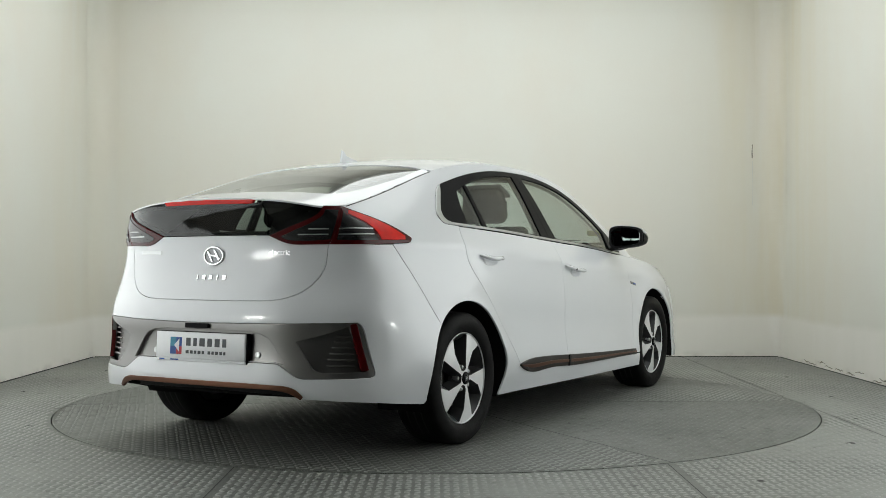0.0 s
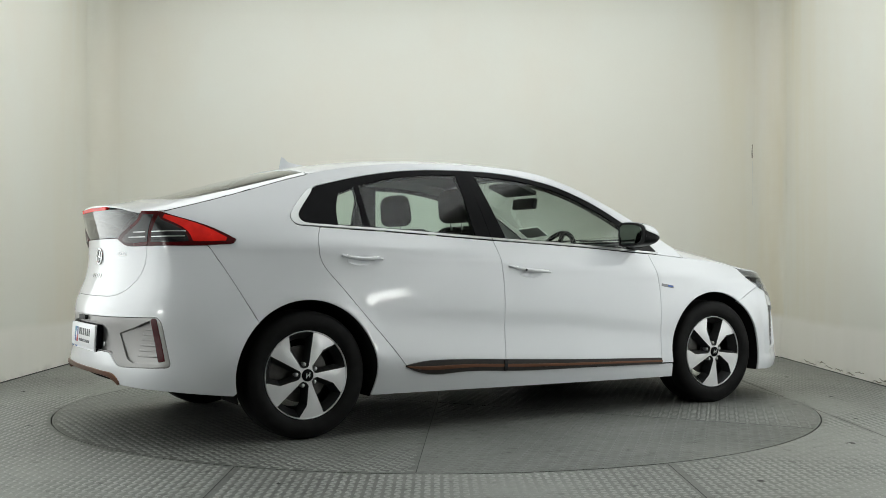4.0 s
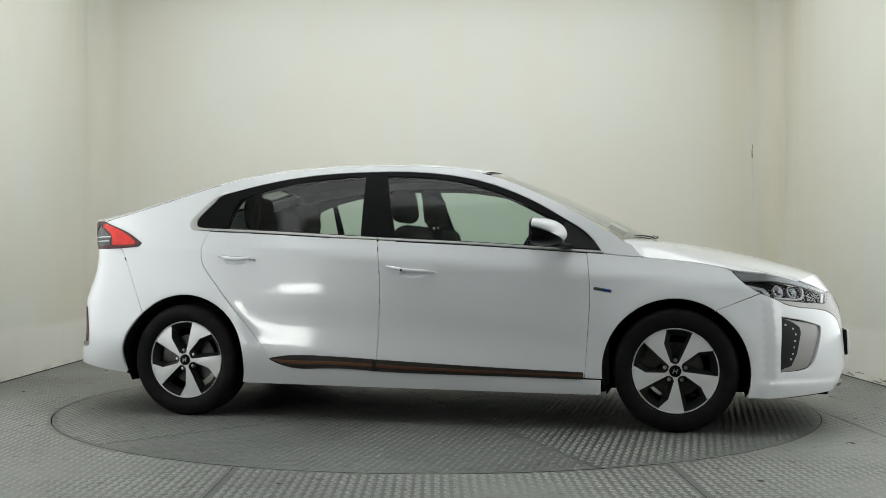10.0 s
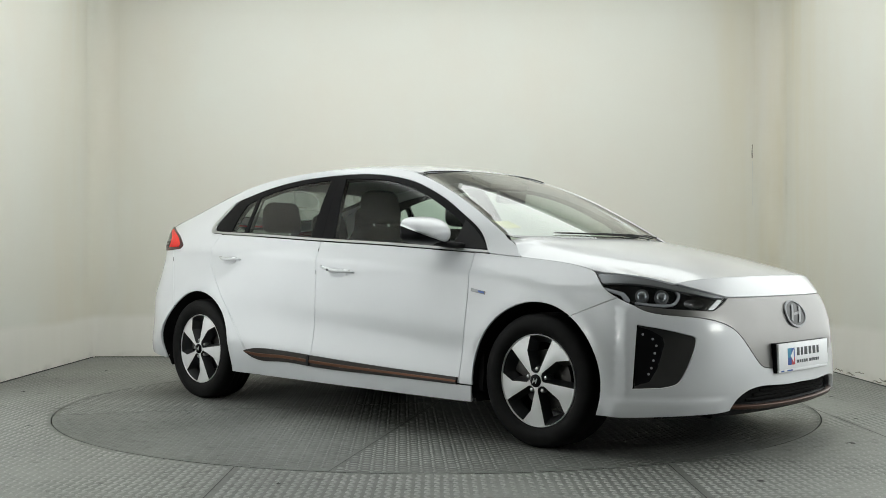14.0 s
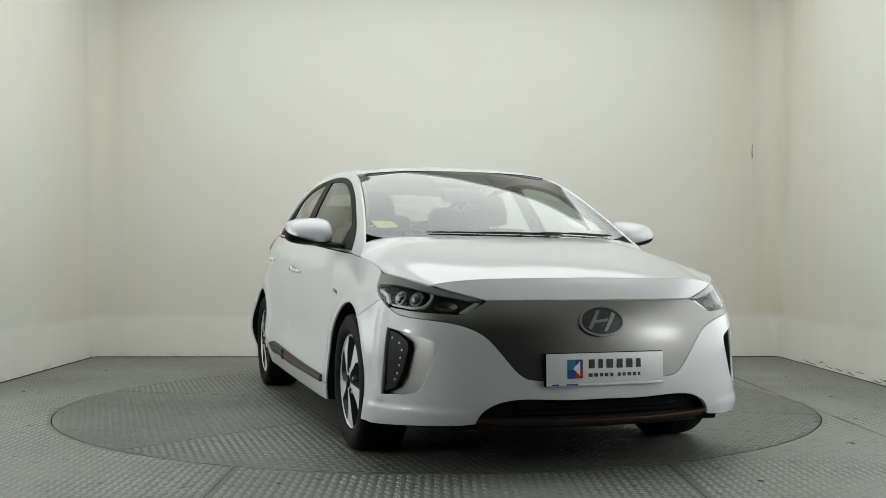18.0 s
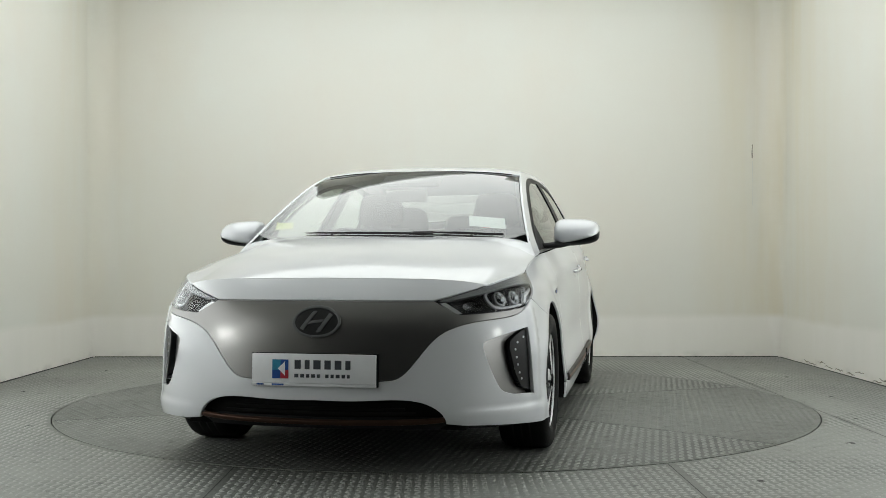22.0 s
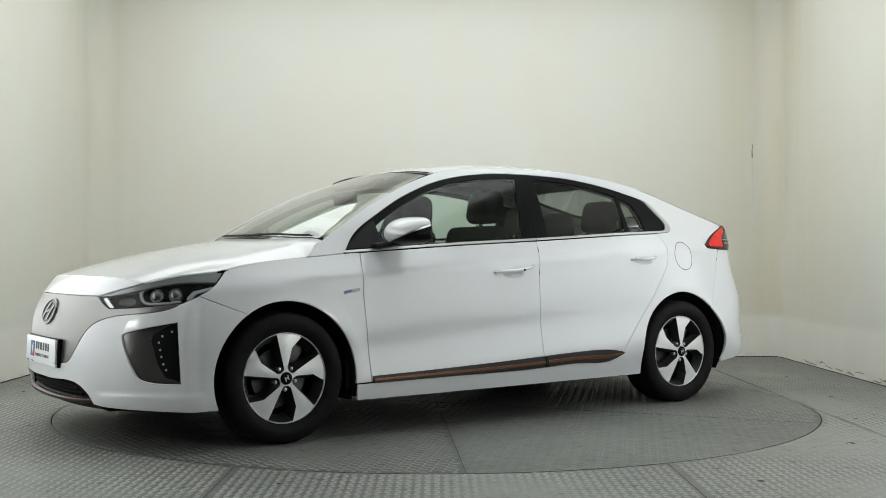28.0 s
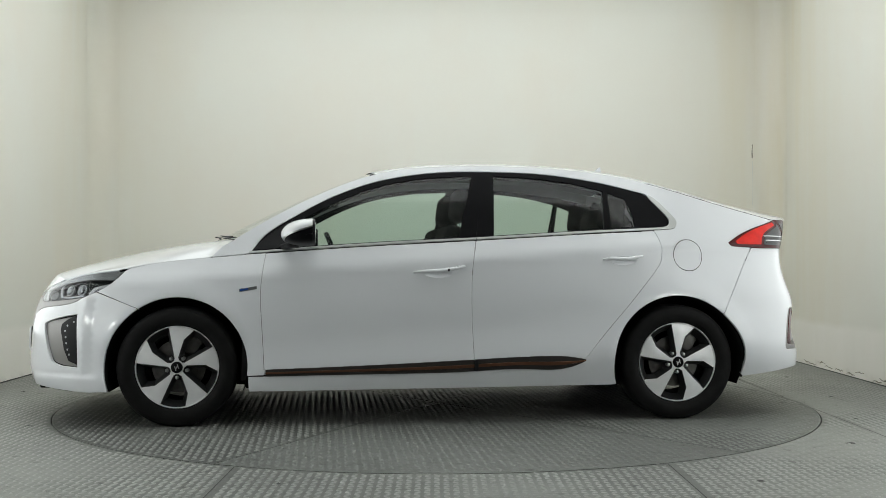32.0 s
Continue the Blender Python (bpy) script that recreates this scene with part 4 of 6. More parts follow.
# roof, hatch and screens
roof_front = [(0.345 - 0.09 * y * y - 0.012, y) for y in np.linspace(-0.56, 0.56, 15)]
edge_w = lambda x: float(half_width(x, RAIL(x)))
roof_side = [(x, edge_w(x) - 0.001) for x in np.linspace(0.30, -1.235, 26)]
roof_back = [(-1.24 - 0.03 * (1 - (y / 0.6) ** 2), y) for y in np.linspace(0.58, -0.58, 15)]
roof = sheet("roof", roof_front + roof_side + roof_back + [(x, -y) for x, y in roof_side[::-1]], over(lid), WHITE, car, label="white painted roof", step=0.06)
ws_base = [(1.235 - 0.38 * y * y - 0.02 * y, y) for y in np.linspace(0, 0.725, 12)]
ws_half = ws_base + [(x, float(half_width(x, RAIL(x))) - 0.012) for x in np.linspace(1.0, 0.33, 16)] + [(0.345 - 0.09 * y * y, y) for y in np.linspace(0.52, 0.0, 8)]


def screen_fit(x, y):
    """The windscreen, drawn onto the pillars' edge at its sides."""
    e = half_width(x, RAIL(x))
    w = np.clip(np.abs(y) / e, 0, 1) ** 6 * ramp(x, 0.2, 0.4)
    return screen(x, y) * (1 - w) + (RAIL(x) - 0.003) * w


ws_poly = ws_half + [(x, -y) for x, y in ws_half[::-1][1:-1]]
ws_inner = [(x + (0.62 - x) * 0.05, y * 0.962) for x, y in ws_poly]
windscreen = sheet("windscreen", ws_poly, over(screen_fit), GLASS_CLEAR, car, label="clear laminated windscreen", step=0.06, depth=0.0, gap=0.001)
sheet("screen_border", ws_poly, over(screen_fit), BLACK, windscreen, holes=[ws_inner], label="black printed glass border", step=0.05, depth=0.0, gap=0.002, lift=-0.004)

bl_half = [(-1.275, 0.0), (-1.268, 0.3), (-1.25, 0.565)] + chain((-1.25, 0.565), (-1.45, 0.572), (-1.7, 0.545), (-1.83, 0.515), (-1.895, 0.475), (-1.925, 0.4)) + [(-1.945, 0.2), (-1.95, 0.0)]
bl_poly = bl_half + [(x, -y) for x, y in bl_half[::-1][1:-1]]
hatch_half = [(-1.27, 0.0), (-1.265, 0.3), (-1.245, 0.585)] + [(x, edge_w(x) - 0.001) for x in np.linspace(-1.26, -1.97, 18)] + chain((-2.02, 0.6), (-2.09, 0.56), (-2.14, 0.42), (-2.17, 0.22), (-2.18, 0.0))
hatch_poly = hatch_half + [(x, -y) for x, y in hatch_half[::-1][1:-1]]
tailgate = tagged(new("tailgate"), "white tailgate with split rear window and spoiler lip")
tailgate.parent = car
sheet("upper_panel", hatch_poly, over(lid), WHITE, tailgate, holes=[bl_poly], label="white painted upper tailgate and spoiler", step=0.045, depth=0.008)
sheet("rear_window", bl_poly, over(lid), GLASS_REAR, tailgate, label="sloping tinted rear window", step=0.06, depth=0.0, gap=-0.002, lift=-0.004)
bl_in = [(x + (-1.6 - x) * 0.08, y * 0.92) for x, y in bl_poly]
sheet("window_border", bl_poly, over(lid), BLACK, tailgate, holes=[bl_in], label="black printed glass border", step=0.05, depth=0.0, gap=0.0, lift=-0.007)

# thin dark seals in the joints of roof, screen and hatch
top_seal = lambda x, y: Vector((x, y, float(lid(np.array(x), np.array(y))) - 0.003))
part("screen_seal", tube([top_seal(0.35 - 0.09 * y * y - 0.008, y) for y in np.linspace(-0.54, 0.54, 21)], 0.0028, 8), GAP, windscreen, "dark seal between windscreen and roof", smooth=True)
for g in (1, -1):
    part("hatch_seal", tube([top_seal(x, g * (edge_w(x) + 0.0005)) for x in np.linspace(-1.25, -1.985, 20)], 0.0022, 8), GAP, tailgate, "thin dark joint beside the hatch", smooth=True)

# tailgate lower half
TG_SIDE = chain((-2.11, 1.106), (-2.154, 0.972), (-2.173, 0.943), (-2.185, 0.86), (-2.225, 0.79), (-2.3, 0.735), (-2.41, 0.703), (-2.55, 0.696), (-REACH, 0.695))
GLASS_LOW = [(-2.47, 0.981), (-REACH, 0.982)]
lamp_low = chain((-2.173, 0.943), (-2.25, 0.942), (-2.353, 0.944), (-2.41, 0.958), (-2.47, 0.981))
low_half = [(-REACH, 0.982)] + lamp_low[::-1] + TG_SIDE[12:]
sheet("lower_panel", both(low_half), stern, WHITE, tailgate, label="white painted boot panel", step=0.04)
lip = chain((-2.12, 1.112), (-2.2, 1.12), (-2.4, 1.13), (-REACH, 1.133))
glass_half = [(-REACH, 0.983), (-2.47, 0.983)] + chain((-2.47, 0.983), (-2.36, 1.018), (-2.269, 1.05), (-2.222, 1.077), (-2.2, 1.108)) + [(-2.4, 1.122), (-REACH, 1.126)]
glass_panel = sheet("lower_window", both(glass_half), stern, GLASS_DARK, tailgate, label="upright dark lower rear window", step=0.05, depth=0.0, gap=0.001, lift=-0.004)
gl_in = [(-REACH, 0.997), (-2.5, 0.997), (-2.36, 1.045), (-2.26, 1.085), (-2.4, 1.1), (-REACH, 1.104)]
sheet("window_border", both(glass_half), stern, BLACK, tailgate, holes=[both(gl_in)], label="black printed glass border", step=0.04, depth=0.006, gap=0.001, lift=-0.008)
sheet("brake_lamp", both([(-REACH, 1.126), (-2.56, 1.124), (-2.55, 1.137), (-REACH, 1.14)]), stern, RED, tailgate, label="narrow red high brake lamp", step=0.03, depth=0.02, gap=0.0, lift=0.005)

# front end
sheet("nose_panel", both([(REACH, 0.8)] + LEAD[::-1][1:] + [(2.108, 0.755), (2.312, 0.709), (REACH, 0.709)]), nose, WHITE, car, label="white painted nose panel", step=0.04)
EMB = oval(0.0, 0.622, 0.118, 0.062, 36)
grille = sheet("grille_panel", both([(REACH, 0.708), (2.312, 0.707)] + HEAD_LOW[::-1][1:] + GRILLE_LOW[1:]), nose, SILVER, car, label="smooth closed grille panel in satin silver", step=0.04, depth=0.02)
DRL = chain((1.876, 0.591), (1.993, 0.572), (2.1, 0.547)) + chain((2.1, 0.547), (2.122, 0.537), (2.125, 0.52), (2.1, 0.44), (2.066, 0.37), (2.045, 0.343), (2.015, 0.33), (1.97, 0.321)) + [(1.859, 0.316)]
INT = [(2.288, 0.222), (2.312, 0.257), (2.401, 0.305), (2.638, 0.309), (REACH, 0.309)]
bump_half = GRILLE_LOW[::-1] + [(1.783, 0.708)] + SEAM_F[::-1][1:] + BUMP_ARCH[::-1] + chain((1.7, 0.19), (1.8, 0.19), (1.922, 0.196), (2.288, 0.214)) + chain(*INT)
drl_u = [(REACH - s, z) for s, z in DRL]


def bumper_fold(u, z):
    """The upright crease at the bumper's corner and the lower lip that flares out."""
    s = REACH - np.abs(u)
    ridge = 0.011 * np.clip(1 - np.abs(s - 1.832) / 0.05, 0, 1) * ramp(z, 0.22, 0.32) * (1 - ramp(z, 0.66, 0.7))
    flare = 0.012 * np.clip((0.285 - z) / 0.035, 0, 1) * ramp(s, 1.72, 1.8) * (1 - ramp(s, 2.2, 2.3))
    return ridge + flare


bumper = sheet("front_bumper", both(bump_half), nose, WHITE, car, holes=[drl_u, [(-u, z) for u, z in drl_u]], label="white painted front bumper", dish=bumper_fold, step=0.022, depth=0.02)
intake = sheet("lower_intake", both([(REACH, 0.309), (2.638, 0.309), (2.401, 0.305), (2.312, 0.257), (2.288, 0.222), (REACH, 0.215)]), nose, DARK, bumper, label="dark lower air intake", step=0.05, lift=-0.045, depth=0.0, gap=-0.008)
for k, z in enumerate((0.246, 0.268, 0.29)):
    w = 0.45 - 0.05 * k
    sheet("intake_bar", [(-w, z - 0.004), (w, z - 0.004), (w, z + 0.004), (-w, z + 0.004)], nose, DARK, intake, lift=-0.034, depth=0.008, gap=0.0, step=0.03)
lip_poly = chain((-0.572, 0.223), (-0.5, 0.216), (0, 0.206), (0.5, 0.216), (0.572, 0.223)) + chain((0.568, 0.234), (0.48, 0.228), (0, 0.2185), (-0.48, 0.228), (-0.568, 0.234))
sheet("copper_lip", lip_poly, nose, COPPER_DARK, bumper, label="dark copper strip along the lower lip", step=0.025, lift=-0.003, depth=0.02, gap=0.0)
sheet("chin", both([(REACH, 0.214), (2.288, 0.222), (1.95, 0.196), (1.95, 0.165), (REACH, 0.165)]), nose, PLASTIC, bumper, label="black plastic chin", step=0.05, lift=-0.03, depth=0.02, gap=0.0)
# lamp pockets beside the nose with their LED strips
pocket = side_part("lamp_pocket", DRL, SILVER, bumper, "silver pocket of the day lamp", dish=lambda a, b: -0.012 - 0.026 * ramp(a, 2.14, 1.95), depth=0.0, gap=-0.001, step=0.02)
LEDP = chain((1.876, 0.587), (1.935, 0.569), (1.985, 0.54)) + [(1.992, 0.51), (1.963, 0.407), (1.927, 0.346), (1.862, 0.324)]
led = side_part("day_lamp", LEDP, LAMP_IN, bumper, "black day lamp insert with a row of LEDs", lift=-0.01, depth=0.04, gap=0.003, step=0.02)
for s, z in ((1.899, 0.552), (1.941, 0.532), (1.956, 0.503), (1.95, 0.47), (1.944, 0.439), (1.935, 0.406), (1.923, 0.38)):
    side_part("led", oval(s, z, 0.0036, 0.0036, 10), LED, led, "bright LED lens", lift=-0.0075, depth=0.007, gap=0.0, step=0.006)

# small clip where the sill moulding is parted
side_part("moulding_clip", [(-0.214, 0.286), (-0.214, 0.338), (-0.232, 0.34), (-0.232, 0.285)], PLASTIC, rear_door, "dark clip in the sill moulding", lift=0.02, depth=0.02, gap=0.0, step=0.02)

# emblems
def emblem(fn, cu, cz, ru, rz, parent, ring, field, bar, lift):
    disc = sheet("emblem", oval(cu, cz, ru, rz, 36), fn, field, parent, label="oval maker's emblem", lift=lift, depth=0.01, gap=0.0, step=0.02)
    sheet("emblem_ring", oval(cu, cz, ru, rz, 40), fn, ring, disc, holes=[oval(cu, cz, ru * 0.93, rz * 0.89, 40)], lift=lift + 0.005, depth=0.006, gap=0.0, step=0.012)
    for pts in (((-0.6, -0.42), (-0.48, -0.54), (-0.02, 0.66), (-0.16, 0.64)), ((0.02, -0.66), (0.16, -0.64), (0.6, 0.42), (0.48, 0.54)), ((-0.3, -0.13), (0.22, -0.02), (0.26, 0.13), (-0.24, 0.02))):
        sheet("emblem_bar", [(cu + ru * a * 1.1, cz + rz * b) for a, b in pts], fn, bar, disc, lift=lift + 0.005, depth=0.004, gap=0.0, step=0.02)


emblem(nose, 0.0, 0.622, 0.118, 0.062, grille, BADGE, FIELD, BADGE, 0.004)
emblem(stern, -0.012, 0.893, 0.073, 0.042, tailgate, BRIGHT, BADGE, BRIGHT, 0.004)

# headlamps
lamp_poly = HEAD_OUT + HEAD_LOW[1:] + HEAD_TOP[1:-1]
deep = lambda a, b: -0.012 - 0.05 * ramp(a, 1.66, 1.85) * (1 - ramp(a, 2.12, 2.31))
headlamp = [tagged(new("headlamp"), "swept-back projector headlamp behind clear cover") for _ in (0, 1)]
for h in headlamp:
    h.parent = car
side_part("bezel", lamp_poly, LAMP_IN, headlamp, "dark inner bezel", dish=deep, depth=0.0, gap=-0.001, step=0.025)
side_part("lens_cover", lamp_poly, LENS_CLEAR, headlamp, "clear lamp cover", lift=0.0, depth=0.012, gap=0.002, step=0.025)
brow = chain((1.665, 0.816), (1.859, 0.803), (1.991, 0.78), (2.108, 0.752), (2.29, 0.711)) + chain((2.23, 0.713), (2.1, 0.735), (1.98, 0.758), (1.85, 0.775), (1.7, 0.775))
side_part("brow", brow, BADGE, headlamp, "silver grey brow", lift=-0.006, depth=0.014, gap=0.0, step=0.02)
hook = chain((2.058, 0.744), (2.069, 0.729), (2.054, 0.694), (2.025, 0.678), (1.86, 0.686)) + chain((1.86, 0.694), (2.018, 0.687), (2.043, 0.699), (2.057, 0.728), (2.047, 0.742))
tick = [(1.705, 0.762), (1.809, 0.738), (1.837, 0.703), (1.832, 0.692), (1.81, 0.7), (1.792, 0.724), (1.71, 0.75)]
side_part("light_tick", tick, GUIDE, headlamp, "pale light guide at the outer end", lift=-0.016, depth=0.012, gap=0.0015, step=0.014)
side_part("light_hook", hook, GUIDE, headlamp, "pale light guide round the projectors", lift=-0.014, depth=0.012, gap=0.0015, step=0.014)
for s, z, r in ((1.892, 0.724, 0.026), (1.984, 0.721, 0.026)):
    ring = side_part("projector", oval(s, z, r + 0.005, r + 0.004, 24), BADGE, headlamp, "bright projector ring", holes=[oval(s, z, r, r * 0.95, 24)], lift=-0.022, depth=0.02, gap=0.0, step=0.012)
    side_part("projector_lens", oval(s, z, r, r * 0.95, 20), LENS, ring, "round projector lens", dish=lambda a, b, s=s, z=z, r=r: -0.026 + 0.016 * np.clip(1 - ((a - s) ** 2 + (b - z) ** 2) / r ** 2, 0, 1) ** 0.5, depth=0.0, gap=0.0, step=0.008)
side_part("reflector", oval(2.135, 0.69, 0.05, 0.022, 20), SMOKE, headlamp, "dark reflector bowl", dish=bowl(2.135, 0.69, 0.055, 0.025, 0.02), lift=-0.02, depth=0.0, gap=0.0, step=0.012)
side_part("turn_lamp", [(2.2, 0.662), (2.225, 0.662), (2.285, 0.703), (2.26, 0.705)], SATIN, headlamp, "ribbed turn lamp", lift=-0.014, depth=0.006, gap=0.0, step=0.015)

# rear lamps: outer half on the body, inner half on the tailgate
outer_poly = LAMP_R_TOP + chain((-1.709, 0.974), (-1.722, 0.958), (-1.752, 0.952), (-1.854, 0.947), (-2.0, 0.943), (-2.171, 0.942)) + [(-2.152, 0.972)]
inner_poly = [(-2.112, 1.108), (-2.154, 0.972)] + lamp_low + chain((-2.47, 0.981), (-2.36, 1.018), (-2.269, 1.05), (-2.222, 1.077), (-2.2, 1.108))[1:]
tail_lamp = side_part("tail_lamp", outer_poly, RED_DEEP, car, "red tail lamp with smoked inner field", lift=0.004, depth=0.02, gap=0.0015, step=0.02)
gate_lamp = side_part("tailgate_lamp", inner_poly, RED_DEEP, tailgate, "red inner tail lamp with smoked field", lift=0.004, depth=0.02, gap=0.0015, step=0.02)
blade = chain((-2.08, 1.089), (-1.98, 1.064), (-1.85, 1.022), (-1.76, 0.98)) + chain((-1.765, 0.966), (-1.86, 0.964), (-1.925, 0.964)) + chain((-1.925, 0.966), (-1.955, 1.01), (-2.02, 1.048), (-2.085, 1.075))
side_part("light_blade", blade, RED, tail_lamp, "bright red light blade", lift=0.0065, depth=0.004, gap=0.0, step=0.015)
smoke_out = [(-2.108, 1.085), (-2.138, 0.962)] + [(-2.0, 0.96), (-1.945, 0.963)] + chain((-1.945, 0.966), (-1.97, 1.005), (-2.035, 1.042), (-2.095, 1.066))
side_part("smoked_field", smoke_out, SMOKE, tail_lamp, "smoked clear field", lift=0.0065, depth=0.003, gap=0.0, step=0.02)
smoke_in = [(-2.132, 1.088), (-2.165, 0.964), (-2.26, 0.958)] + chain((-2.34, 0.96), (-2.385, 0.968), (-2.4, 0.978)) + chain((-2.33, 1.005), (-2.25, 1.037), (-2.2, 1.07), (-2.19, 1.09))
side_part("smoked_field", smoke_in, SMOKE, gate_lamp, "smoked clear field", lift=0.0065, depth=0.003, gap=0.0, step=0.02)
for i in range(4):
    z = 0.972 + 0.012 * i
    side_part("lamp_rib", [(-2.13, z), (-1.965, z), (-1.965, z + 0.0035), (-2.13, z + 0.0035)], SATIN if i % 2 else SMOKE, tail_lamp, lift=0.0082, depth=0.003, gap=0.0, step=0.03)
    side_part("lamp_rib", [(-2.34 + 0.025 * i, z), (-2.175, z), (-2.175, z + 0.0035), (-2.34 + 0.025 * i, z + 0.0035)], SATIN if i % 2 else SMOKE, gate_lamp, lift=0.0082, depth=0.003, gap=0.0, step=0.03)

# rear bumper with its silver insert
SIL_TOP = [(-2.07, 0.606), (-2.385, 0.6), (-2.634, 0.597), (-REACH, 0.596)]
SIL_SIDE = chain((-2.07, 0.606), (-2.052, 0.592), (-2.03, 0.52), (-2.0, 0.395)) + chain((-2.0, 0.395), (-2.004, 0.38), (-2.022, 0.374)) + chain((-2.022, 0.374), (-2.29, 0.367)) + chain((-2.29, 0.367), (-2.33, 0.378), (-2.4, 0.422), (-2.43, 0.428), (-REACH, 0.43))
rb_top = TG_SIDE[8:][::-1] + [(-2.1, 0.944), (-1.95, 0.943), (-1.856, 0.945)]
COP = [(-REACH, 0.322), (-2.6, 0.323), (-2.38, 0.318)] + chain((-2.38, 0.318), (-2.33, 0.31), (-2.294, 0.286))
rb_half = rb_top + SEAM_R[1:] + BUMP_ARCH_R[1:] + chain((-1.726, 0.232), (-1.9, 0.252), (-2.056, 0.268), (-2.294, 0.28)) + COP[::-1]
silver_hole = both([SIL_TOP[-1]] + SIL_TOP[:-1][::-1] + SIL_SIDE[1:])
rear_bumper = sheet("rear_bumper", both(rb_half), stern, WHITE, car, holes=[silver_hole], label="white painted rear bumper", step=0.04, depth=0.02)
PLATE_POCKET = both([(-REACH, 0.566), (-2.6, 0.563)] + chain((-2.52, 0.556), (-2.46, 0.535), (-2.42, 0.49), (-2.375, 0.425)) + [(-2.43, 0.437), (-REACH, 0.438)])
POCKET_R = [(-2.32, 0.522), (-2.2, 0.555), (-2.108, 0.588), (-2.038, 0.4), (-2.215, 0.394), (-2.25, 0.41)]
pr = [(REACH + s, z) for s, z in POCKET_R]
insert = sheet("bumper_insert", silver_hole, stern, SILVER, rear_bumper, holes=[PLATE_POCKET, pr, [(-u, z) for u, z in pr]], label="satin silver bumper insert", lift=-0.003, depth=0.02, step=0.035)
sheet("plate_recess", PLATE_POCKET, stern, SILVER, insert, label="silver recess round the plate", lift=-0.02, depth=0.0, gap=-0.004, step=0.04)
side_part("lamp_recess", POCKET_R, SILVER, insert, "ribbed silver recess", dish=lambda a, b: -0.01 - 0.03 * ramp(a, -2.32, -2.08), depth=0.0, gap=-0.003, step=0.02)
for i in range(6):
    z = 0.425 + 0.024 * i
    side_part("recess_rib", [(-2.2 + 0.008 * i, z), (-2.075 - 0.004 * i, z), (-2.075 - 0.004 * i, z + 0.004), (-2.2 + 0.008 * i, z + 0.004)], SILVER, insert, "thin silver rib", lift=-0.024, depth=0.012, gap=0.0, step=0.03)
side_part("reflector_strip", chain((-2.098, 0.594), (-2.085, 0.6), (-2.072, 0.598)) + [(-2.026, 0.405), (-2.055, 0.402)], RED_DEEP, insert, "narrow upright red reflector", lift=0.0, depth=0.02, gap=0.0, step=0.02)
sheet("copper_strip", both([(-REACH, 0.34), (-2.6, 0.34), (-2.38, 0.335)] + chain((-2.38, 0.335), (-2.325, 0.32), (-2.292, 0.29)) + chain((-2.3, 0.282), (-2.335, 0.302), (-2.39, 0.316), (-2.6, 0.322)) + [(-REACH, 0.322)]), stern, COPPER, rear_bumper, label="copper strip along the rear lip", lift=0.008, depth=0.016, gap=0.0, step=0.025)
sheet("rear_valance", both([(-REACH, 0.324), (-2.33, 0.31), (-2.294, 0.286), (-2.0, 0.27), (-2.0, 0.258), (-REACH, 0.292)]), stern, PLASTIC, rear_bumper, label="black plastic rear valance", lift=-0.06, depth=0.03, gap=0.0, step=0.05)
for u in (0.345, -0.345):
    sheet("parking_sensor", oval(u, 0.463, 0.011, 0.011, 14), stern, SATIN, insert, label="round parking sensor", lift=-0.012, depth=0.008, gap=0.0, step=0.008)
sheet("plate_lamp", [(-0.055, 0.573), (0.103, 0.573), (0.1, 0.591), (-0.052, 0.591)], stern, BLACK, insert, label="dark camera and plate lamp block", lift=0.012, depth=0.016, gap=0.0, step=0.02)
# letters of the maker and model as plain bars
for k, u in enumerate((0.098, 0.048, -0.003, -0.052, -0.102)):
    w = 0.012 if k in (1, 2, 4) else 0.004
    sheet("model_letter", [(u - w, 0.786), (u + w, 0.786), (u + w, 0.806), (u - w, 0.806)], stern, BRIGHT, tailgate, label="chrome model letter as a bar", lift=0.004, depth=0.004, gap=0.0, step=0.02)
sheet("maker_script", [(0.415, 0.9), (0.58, 0.9), (0.58, 0.915), (0.415, 0.915)], stern, SATIN, tailgate, label="chrome maker's script as a bar", lift=0.003, depth=0.003, gap=0.0, step=0.03)


# dark seals under the panel joints
def ribbon(line, w):
    p = np.array(line, float)
    d = np.gradient(p, axis=0)
    n = np.stack([-d[:, 1], d[:, 0]], 1)
    n /= np.linalg.norm(n, axis=1, keepdims=True) + 1e-12
    return [tuple(q) for q in p + n * w] + [tuple(q) for q in (p - n * w)[::-1]]


for line in (B_CUT, F_CUT, R_CUT, SEAM_R, [tuple(p) for p in dense(SEAM_F, 0.03)], [at_seam(x) for x in np.linspace(1.0, 1.62, 16)]):
    side_part("panel_seal", ribbon(line, 0.008), GAP, car, "dark seal under a panel joint", lift=-0.007, depth=0.0, gap=0.0, step=0.03)
for half in (TG_SIDE[6:], LEAD):
    fn = stern if half is not LEAD else nose
    full = [(REACH - abs(s), z) for s, z in half]
    line = full + [(-u, z) for u, z in full[::-1][1:]]
    sheet("panel_seal", ribbon(line, 0.008), fn, GAP, car, lift=-0.007, depth=0.0, gap=0.0, step=0.03, label="dark seal under a panel joint")

